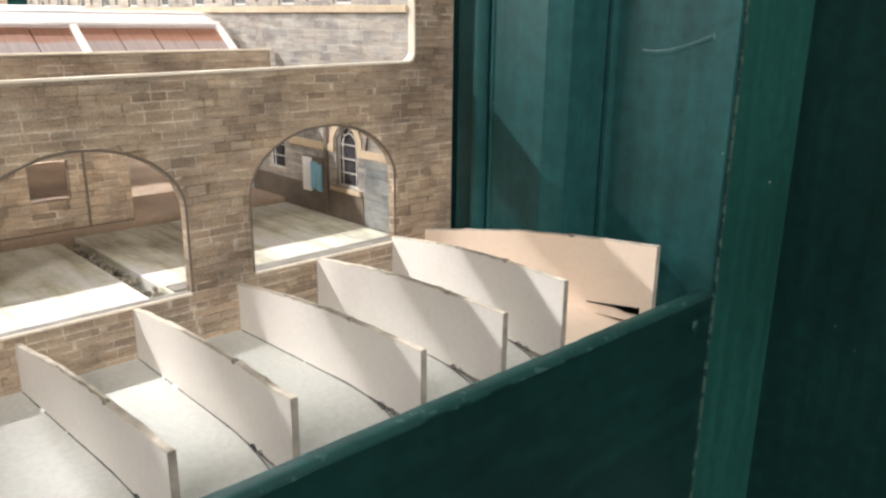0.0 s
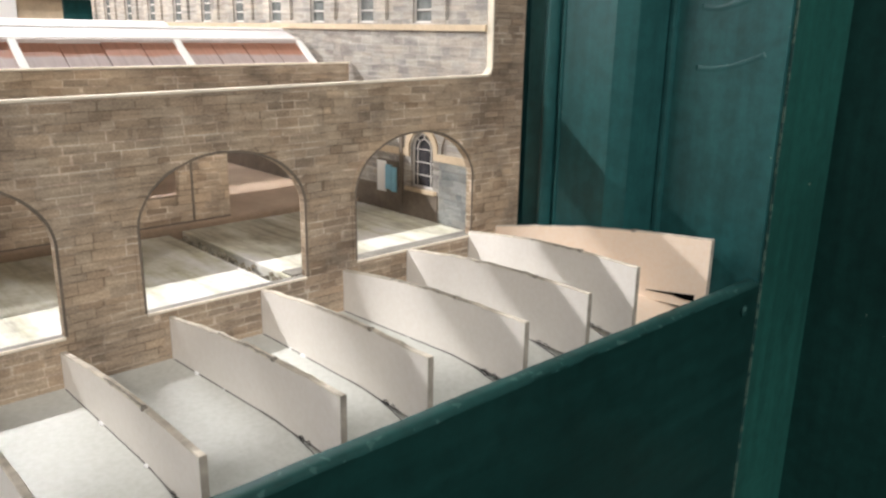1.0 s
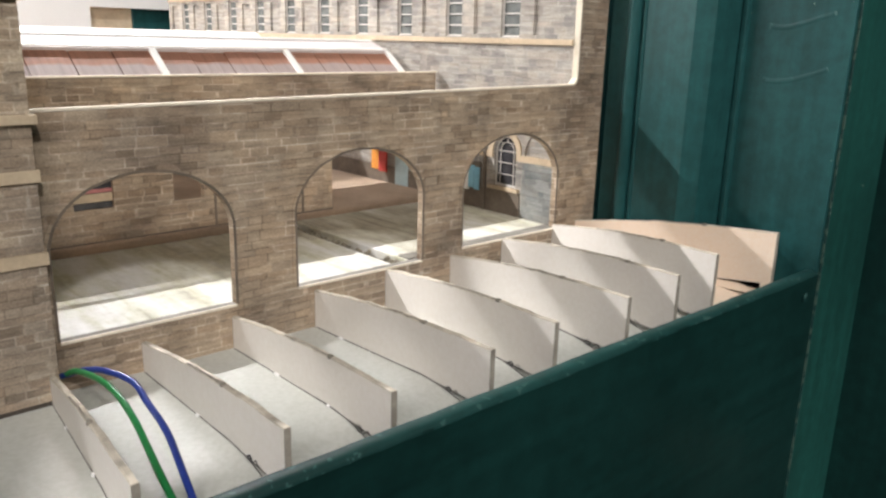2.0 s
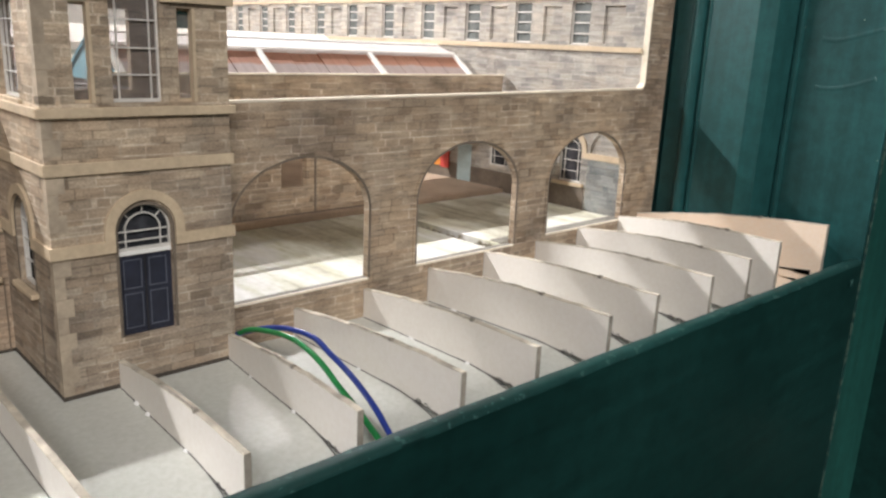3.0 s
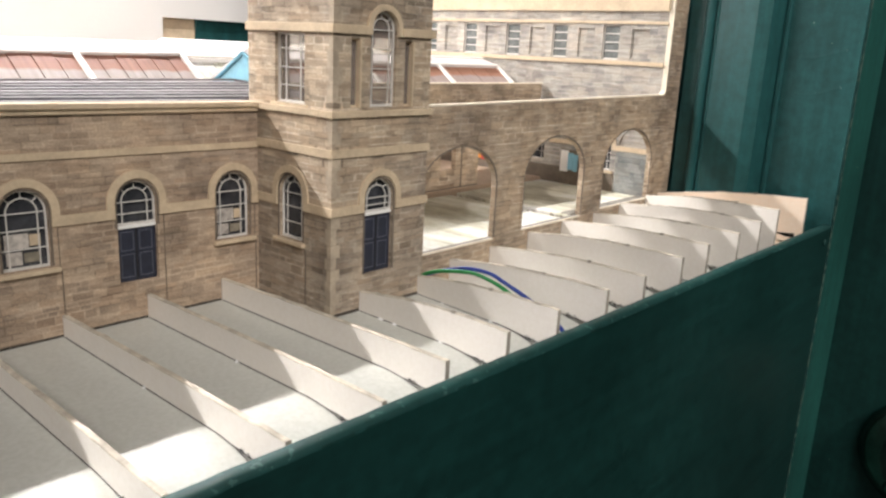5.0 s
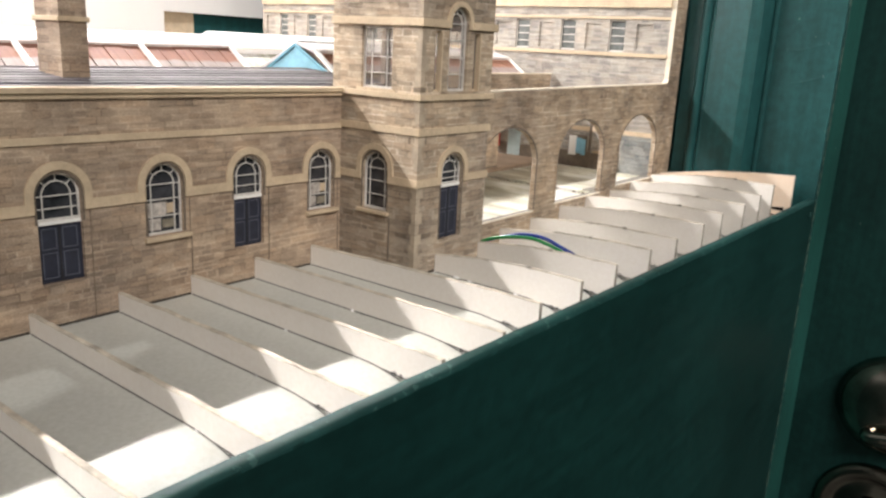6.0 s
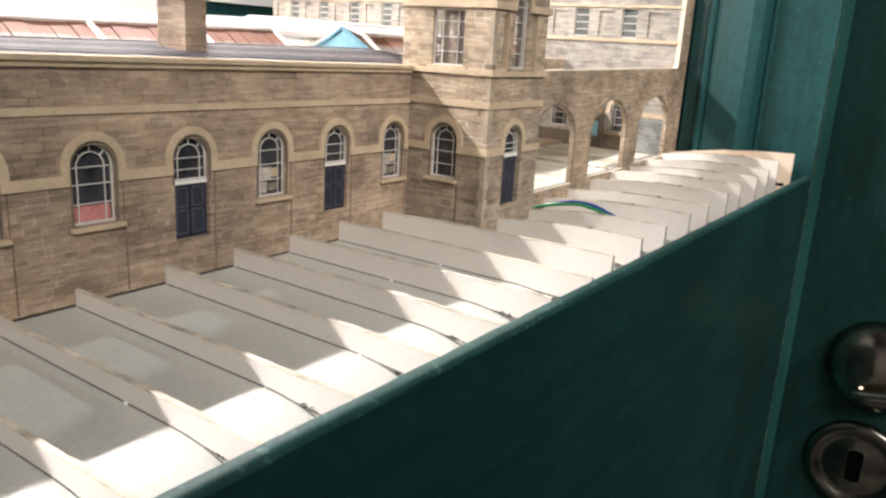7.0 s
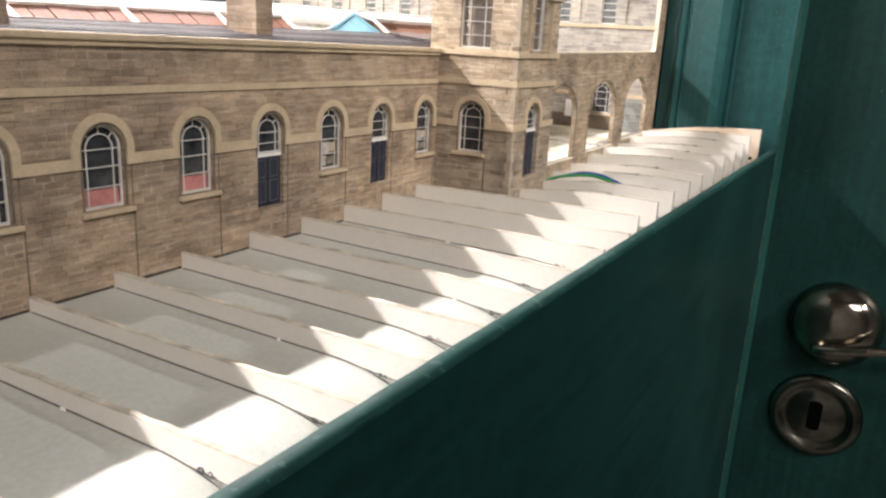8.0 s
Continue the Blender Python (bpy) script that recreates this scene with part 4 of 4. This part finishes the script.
def roof_run(ribx, y0, z0, y1, z1, board, back, sheet, planks):
    """One run of planked roof with white ribs, a white ridge board and a rear slope."""
    for a, b in zip(ribx, ribx[1:]):
        for k in range(planks):
            x1, x0 = a - (a - b) * k / planks, a - (a - b) * (k + 1) / planks
            d = random.uniform(-0.025, 0.025)
            part("roof_plank", plate(x0 + 0.02, x1 - 0.02, y0, z0 + d, y1, z1 + d, 0.08), sheet, canopy)
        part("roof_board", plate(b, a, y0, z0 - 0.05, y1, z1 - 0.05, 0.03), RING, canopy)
    for x in ribx:
        part("rib", plate(x - 0.1, x + 0.1, y0, z0 + 0.1, y1, z1 + 0.1, 0.1), WHITE, canopy, "white roof rib")
    part("ridge", plate(ribx[-1], ribx[0] + 0.1, y1 - 0.05, z1 + 0.05, y1 + board[0], z1 + board[1], 0.12), RIDGE, canopy, "faded white ridge board")
    for f in (0.02, 0.93):
        ya, za = y1 + board[0] * f, z1 + 0.05 + (board[1] - 0.05) * f
        part("ridge_strip", plate(ribx[-1], ribx[0] + 0.1, ya, za + 0.13, ya + 0.09, za + 0.17, 0.04), WHITE, canopy, "white edge strip")
    part("rear_slope", plate(ribx[-1], ribx[0] + 0.1, y1 + board[0], z1 + board[1], back[0], back[1], 0.1), RIDGE, canopy, "faded white rear roof slope")


roof_run([12.25, 7.85, 3.2, -1.7], 21.3, 4.55, 23.4, 6.05, (1.1, 0.38), (26.8, 5.3), CANOPY, 4)
before = set(canopy.children)
roof_run([-1.95, -6.2, -10.95, -15.6, -20.3, -25.0, -29.7, -34.4], 26.6, 4.75, 28.55, 6.05, (1.0, 0.42), (33.0, 5.0), CANOPY_FAR_DIM, 6)
for o in set(canopy.children) - before:
    for v in o.data.vertices:
        v.co.z += 0.012 * min(0.0, v.co.x + 0.03)
# lower lean-to bay beyond the run's end, and the white roof behind it
for k in range(4):
    part("roof_plank", plate(-1.85 + k * 1.1, -0.78 + k * 1.1, 26.7, 4.7, 28.2, 5.85, 0.08), SLAB, canopy, "faded grey roof plank")
part("rib", plate(2.55, 2.7, 26.7, 4.8, 28.2, 5.95, 0.1), WHITE, canopy, "white roof rib")
part("ridge", boxes((-1.9, 2.7, 28.15, 28.35, 5.8, 6.06), bevel=0.02), WHITE, canopy, "white ridge board")
part("rear_slope", plate(-1.9, 10.5, 28.6, 6.05, 30.2, 6.68, 0.12), CARD, canopy, "white rear roof slope")
part("rear_slope", plate(-1.9, 10.5, 30.2, 6.68, 33.5, 5.2, 0.1), WHITE, canopy, "white rear roof slope")
part("end_support", boxes((-34.2, -33.8, 28.2, 28.5, 0.55, 5.6)), TRIM, canopy)

part("gable_end", slab([(22.45, 4.4), (26.15, 4.4), (26.15, 5.36), (24.4, 6.4), (22.45, 5.36)], [], facing_x(-1.85), 0.08), BLUE_CARD, canopy, "pale blue gable end")
for a, b in (((24.4, 6.47), (22.25, 5.3)), ((24.4, 6.47), (26.35, 5.3))):
    part("barge_board", slab([a, b, (b[0], b[1] - 0.1), (a[0], a[1] - 0.12)], [], facing_x(-1.93), 0.1), BLUE_DEEP, canopy, "darker blue barge board")

# ---- rear building at right angles ----
BX = 12.8
rear = thing("rear_building", (13.5, 30, -0.2), "long pale printed-stone building with rows of sash and blind windows", "model building")
BY1 = 44.2
wy = [17.5 + 2.73 * k for k in range(10)]
by = [16.06 + 2.73 * k for k in range(11)]
holes = [rect(y - 0.42, y + 0.42, 6.82, 8.3) for y in wy]
bl = [rect(y - 0.43, y + 0.43, 6.9, 8.15) for y in by if y + 0.43 < BY1]
low = [arch(17.45, 0.5, 1.85, 3.05), rect(20.6, 21.6, 1.9, 3.3)]
part("wall", slab(rect(AY + AT, BY1, -0.2, 8.9), holes + bl + low, facing_x(BX), 0.2), STONE_GREY, rear)
part("parapet", boxes((BX - 0.12, BX + 0.2, AY + AT, BY1, 8.9, 11.5), bevel=0.01), TRIM, rear, "cream parapet")
part("end_wall", boxes((BX + 0.2, BX + 3.4, BY1 - 0.2, BY1, -0.2, 11.5)), STONE_GREY, rear)
part("string_course", boxes((BX - 0.08, BX, AY + AT, BY1, 6.6, 6.78), bevel=0.01), TRIM, rear, "cream string course")
part("string_course", boxes((BX - 0.06, BX, AY + AT, BY1, 8.36, 8.48), bevel=0.01), TRIM, rear, "cream string course")
rside = lambda bm: side_to(bm, BX)
rput = lambda bm, _: side_to(bm, BX)
for y in wy:
    w = window_parts(rear, rput, "window", y, 0.42, 6.82, 8.3, 0.08, 0.3, [7.2, 7.57, 7.94], [], "white sash window", th=0.05, arched=False)
    part("pane", rside(boxes((y - 0.42, y + 0.42, 0.16, 0.18, 6.82, 8.3))), GLASS_PALE, w)
for y in by:
    if y + 0.43 < BY1:
        part("blind_window", rside(boxes((y - 0.43, y + 0.43, 0.1, 0.13, 6.9, 8.15))), STONE_GREY, rear, "recessed blind window")
w = window_parts(rear, rput, "window", 17.45, 0.5, 1.85, 3.05, 0.08, 0.33, [2.25, 2.65, 3.05], [-0.31, 0.31], "round-headed window with white bars")
part("pane", rside(slab(arch(17.45, 0.49, 1.85, 3.05), [], facing_y(0.16), 0.02)), GLASS_DARK, w)
part("sill", boxes((BX - 0.12, BX, 16.75, 18.15, 1.72, 1.84)), TRIM, rear)
part("hood_mould", rside(band(17.45, 0.56, 0.76, 3.05, 2.8, facing_y(-0.06), 0.06)), TRIM, rear)
w = window_parts(rear, rput, "window", 21.1, 0.5, 1.9, 3.3, 0.08, 0.3, [2.3, 2.65, 3.0], [-0.3, 0.3], "white barred window", arched=False)
part("pane", rside(boxes((20.6, 21.6, 0.16, 0.18, 1.9, 3.3))), GLASS_DARK, w)
part("impost_band", boxes((BX - 0.06, BX, AY + AT, 16.7, 2.8, 3.02)), TRIM, rear)
part("impost_band", boxes((BX - 0.06, BX, 18.2, 20.3, 2.8, 3.02)), TRIM, rear)
part("dado", boxes((BX - 0.04, BX, 16.7, 30.0, 0.5, 1.7)), RING, rear, "dark painted lower wall")
part("infill_panel", rside(boxes((14.85, 16.62, -0.03, 0.0, 0.9, 2.8))), STONE_BLUE, rear, "blue-grey stone infill under the blind arch")
part("hood_mould", rside(band(15.72, 0.8, 0.95, 3.1, 3.02, facing_y(-0.05), 0.05)), STONE_GREY, rear)
part("downpipe", boxes((BX - 0.1, BX - 0.02, 18.3, 18.42, 0.9, 4.2)), RING, rear)
pd = part("side_door", boxes((BX - 0.05, BX - 0.02, 22.6, 23.4, 0.55, 2.6)), SKYBLUE, rear, "pale blue door")
nb = thing("notice_board", (12.7, 19.1, 2.0), "small notice board with white and blue papers", "notice board")
part("sheet", boxes((BX - 0.1, BX - 0.05, 19.13, 19.55, 1.5, 2.5)), WHITE, nb)
part("sheet", boxes((BX - 0.1, BX - 0.05, 18.85, 19.13, 1.6, 2.4)), BLUE_CARD, nb)
part("sheet", boxes((BX - 0.1, BX - 0.05, 18.6, 18.83, 1.55, 2.35)), BLUE_CARD, nb)
part("backing", boxes((BX - 0.05, BX - 0.0, 18.55, 19.6, 1.5, 2.55)), RING, nb)
on = thing("poster", (12.7, 24.6, 1.8), "orange and red poster on the dark lower wall", "poster")
part("orange_half", boxes((BX - 0.09, BX - 0.05, 24.45, 24.9, 1.5, 2.35)), ORANGE, on)
part("red_half", boxes((BX - 0.09, BX - 0.05, 23.9, 24.43, 1.45, 2.25)), RED, on)

# ---- card ribs across the forecourt ----
RIBS = [(12.12, 11.75, 14.6, 1.14, 1.5), (9.82, 10.0, 14.6, 1.03, 1.26), (7.76, 8.0, 14.6, 0.86, 1.1), (5.46, 5.47, 14.6, 0.86, 1.06), (3.3, 3.6, 14.6, 0.72, 0.95), (1.12, 1.2, 14.6, 0.55, 0.79), (-0.93, -0.9, 14.6, 0.45, 0.79), (-2.8, -3.25, 14.6, 0.3, 0.74), (-5.17, -5.3, 14.18, 0.36, 0.67), (-7.45, -7.4, 17.33, 0.42, 0.54), (-9.63, -9.6, 17.33, 0.42, 0.45), (-11.77, -11.8, 17.33, 0.33, 0.44), (-13.85, -14.0, 17.33, 0.3, 0.38), (-16.02, -16.2, 17.33, 0.27, 0.34), (-18.38, -18.5, 17.33, 0.2, 0.3), (-20.33, -20.5, 17.33, 0.16, 0.27), (-22.35, -22.45, 17.33, 0.1, 0.25), (-24.5, -24.55, 17.33, 0.06, 0.23), (-26.6, -26.9, 17.33, 0.05, 0.22), (-28.7, -29.0, 17.33, 0.05, 0.22)]


def card_rib(xw, xt, yw, zw, zt, th, card, name, label, group, seed):
    """An upright card: wall end (xw, yw), tip (xt) at the fascia, bowed top edge, underside clear of the bent deck."""
    yt = fascia_in(xt) + (0.45 if xt > -9 else 0.06)
    at = ((xw + xt) / 2, (yw + yt) / 2, -0.2)
    rib = thing(name, at, label, "card rib", group)
    n = 26

    def x_of(y):
        return xw + (xt - xw) * (yw - y) / (yw - yt)

    top, bot = [], []
    for i in range(n + 1):
        s = i / n
        y = yw + (yt - yw) * s
        bow = 0.13 * math.sin(math.pi * min(1, s * 1.02)) * (1 if yw < 15 else 0.25 if xw > -15 else 0.0)
        wob = 0.008 * noise.noise((y * 1.3, seed * 3.7, 0)) + 0.02 * (noise.noise((y * 2.2, seed * 7.1, 2)) > 0.25)
        top.append((y, zw + (zt - zw) * s + bow + wob))
        bot.append((y, max(-0.2, -0.2) if y > 11.2 else -0.2 - 0.05 * (11.2 - y)))
    bm = bmesh.new()
    cols = []
    for (y, z1), (_, z0) in zip(top, bot):
        x = x_of(y)
        cols.append([bm.verts.new(W(x - th / 2, y, z0)), bm.verts.new(W(x - th / 2, y, z1)), bm.verts.new(W(x + th / 2, y, z1)), bm.verts.new(W(x + th / 2, y, z0))])
    for a, b in zip(cols, cols[1:]):
        for k in range(4):
            bm.faces.new((a[k], b[k], b[(k + 1) % 4], a[(k + 1) % 4]))
    bm.faces.new(cols[0])
    bm.faces.new(cols[-1])
    part("card", bm, card, rib)
    bm = bmesh.new()
    cols = []
    e = th / 2 + 0.006
    for y, z1 in top:
        x = x_of(y)
        cols.append([bm.verts.new(W(x + dx, y, z1 + dz)) for dx, dz in ((-e, -0.012), (-e * 0.8, 0.012), (e * 0.8, 0.012), (e, -0.012))])
    for a, b in zip(cols, cols[1:]):
        for k in range(4):
            bm.faces.new((a[k], b[k], b[(k + 1) % 4], a[(k + 1) % 4]))
    bm.faces.new(cols[0])
    bm.faces.new(cols[-1])
    part("cut_edge", bm, CARD_EDGE, rib, "rough grey cut edge")
    xt2 = x_of(yt)
    if yw < 15:
        bm = bmesh.new()
        cols = []
        first = 8 + int(3 * abs(math.sin(seed * 1.7)))
        last = first + 7 + int(4 * abs(math.cos(seed * 2.9)))
        for i in range(first * 3, last * 3):
            f = i / 3 - int(i / 3)
            y = top[int(i / 3)][0] * (1 - f) + top[int(i / 3) + 1][0] * f
            z = top[int(i / 3)][1] * (1 - f) + top[int(i / 3) + 1][1] * f + 0.012
            w = 0.018 + 0.014 * noise.noise((y * 5.0, seed * 2.0, 7.0)) + (0.03 if i > last * 3 - 3 else 0)
            h = 0.02 + 0.02 * noise.noise((y * 4.0, seed * 5.0, 3.0)) + (0.03 if i > last * 3 - 3 else 0)
            x = x_of(y) - e * 0.6
            cols.append([bm.verts.new(W(x + dx, y, z + dz)) for dx, dz in ((-w, -0.03), (-w * 0.6, h), (w * 0.8, h * 0.7), (w, -0.02))])
        for a, b in zip(cols, cols[1:]):
            for k in range(4):
                bm.faces.new((a[k], b[k], b[(k + 1) % 4], a[(k + 1) % 4]))
        bm.faces.new(cols[0])
        bm.faces.new(cols[-1])
        part("torn_fibre", bm, TORN, rib, "torn grey-brown fibre on the cut edge")
    part("tip_edge", boxes((xt2 - e, xt2 + e, yt - 0.012, yt, bot[-1][1], top[-1][1])), TIP_SHADED, rib, "grey card end darkened for its shadow")
    return rib, x_of, yt


random.seed(21)
for k, (xw, xt, yw, zw, zt) in enumerate(RIBS):
    rib, x_of, yt = card_rib(xw, xt, yw, zw, zt, 0.11, CARD, "card_rib", "upright white card rib with rough cut edge standing on the deck", "ribs across the forecourt", k)
    # pencilled curve of the deck on the card's face, and a scribble at its foot
    # on long ribs the line runs back along the foot as gap shade
    pts = [(x_of(y) - 0.06, y, deck_z(y) + 0.02) for y in ([] if yw < 15 else [yw - 0.1, 12.5]) + [11.3, 10.8, 10.3, 9.8, 9.3, yt + 0.1]]
    part("foot_line", tube(smooth_path(pts, 5), 0.0001, 5), PENCIL_AND_SHADE, rib, "dark line along the card's foot")
    # dark tube drawn for the shadow in the gap below the card
    part("foot_gap_shade", tube([W(x_of(y) - 0.055, y, -0.19 if y > 11 else -0.19 - 0.05 * (11.2 - y)) for y in (yw - 0.05, 13.0, 11.2, 10.4, 9.6, yt + 0.02)], 0.00013, 5), PENCIL_AND_SHADE, rib, "dark line for the shaded gap under the card's foot")
    # pen scribble near the tip, a looped stroke
    if xw > -26:
        y = 9.85 + 0.15 * math.sin(k * 2.3)
        z = deck_z(y) + 0.1
        f = (0.75 if xw > -4 else 0.5) + 0.15 * math.sin(k * 4.1)
        loop = [(0.32, 0.02), (0.2, 0.1), (0.1, 0.02), (0.2, -0.06), (0.3, 0.06), (0.02, -0.02), (-0.1, 0.08), (-0.18, -0.02), (-0.06, -0.05), (-0.3, 0.0)]
        stroke = smooth_path([(x_of(y + u * f) - 0.062, y + u * f, z + v * f) for u, v in loop], 5)
        part("pen_mark", tube(stroke, 0.00008, 5), BLACK, rib, "black pen scribble")
    for g in range(random.randint(1, 3) if yw < 15 else random.randint(0, 1)):
        y = random.uniform(10.8, min(yw - 0.8, 13.6))
        s = random.uniform(0.04, 0.075)
        bm = bmesh.new()
        bmesh.ops.create_uvsphere(bm, u_segments=12, v_segments=8, radius=1, matrix=Matrix.Translation(W(x_of(y) - 0.06, y, deck_z(y) + 0.005)) @ Matrix.Diagonal((s * 0.008, s * random.uniform(0.008, 0.018), s * 0.006, 1)))
        for v in bm.verts:
            v.co += Vector((noise.noise(v.co * 1500) * 0.0003, noise.noise(v.co * 1100 + Vector((5, 0, 0))) * 0.0003, 0))
        b = part("glue_blob", bm, GLUE, rib, "dried white glue")
        for p in b.data.polygons:
            p.use_smooth = True
rib, x_of, yt = card_rib(13.25, 15.04, 14.6, 1.12, 1.6, 0.12, CREAM, "end_card", "cream board standing askew at the forecourt's end", "", 50)
pts = [(x_of(y) - 0.07, y, z) for y, z in ((10.9, -0.12), (10.3, -0.3), (9.8, -0.45))]
part("foot_line", tube(smooth_path(pts, 5), 0.00014, 5), BLACK, rib, "dark line along the card's foot")
# black plate on the card's face where the gap below lies in shade
bm = bmesh.new()
gap = [(10.27, 0.0), (9.6, -0.015), (9.35, -0.08), (9.05, -0.1), (9.05, 0.065)]
near = [bm.verts.new(W(x_of(y) - 0.095, y, z)) for y, z in gap]
far = [bm.verts.new(W(x_of(y) - 0.05, y, z)) for y, z in gap]
for k in range(5):
    bm.faces.new((near[k], near[(k + 1) % 5], far[(k + 1) % 5], far[k]))
bm.faces.new(near)
bm.faces.new(far)
part("foot_gap_shade", bm, VOID, rib, "black plate for the shaded gap under the card's cut foot")
ys = [14.5, 12.5, 11.2] + [11.0 - 0.2 * i for i in range(11)]
prof = [(y, deck_z(y) + 0.045) for y in ys] + [(y, deck_z(y) + 0.006) for y in reversed(ys)]
solid("floor_card", drawn_out(prof, [12.25, 13.5, 14.8, 16.1]), CREAM, "cream card sheet lying on the deck's end", "card sheet")

# ---- wires ----
for nm, mat, pts in (("blue_wire", WIRE_BLUE, [(-2.6, 14.5, 0.2), (-2.35, 13.8, 0.5), (-2.25, 12.9, 0.76), (-2.05, 12.2, 0.74), (-2.05, 11.6, 0.58), (-2.05, 10.85, 0.34), (-2.2, 9.96, 0.1), (-2.25, 9.4, -0.25)]), ("green_wire", WIRE_GREEN, [(-2.55, 14.5, 0.2), (-2.5, 13.8, 0.52), (-2.45, 12.6, 0.74), (-2.4, 11.9, 0.67), (-2.4, 11.3, 0.5), (-2.42, 10.8, 0.28), (-2.5, 10.0, 0.05), (-2.5, 9.3, -0.3)])):
    w = solid(nm, tube(smooth_path(pts, 12), 0.0006, 10), mat, nm.split("_")[0] + " plastic-covered wire looping over the ribs", "wire")
    for p in w.data.polygons:
        p.use_smooth = len(p.vertices) == 4
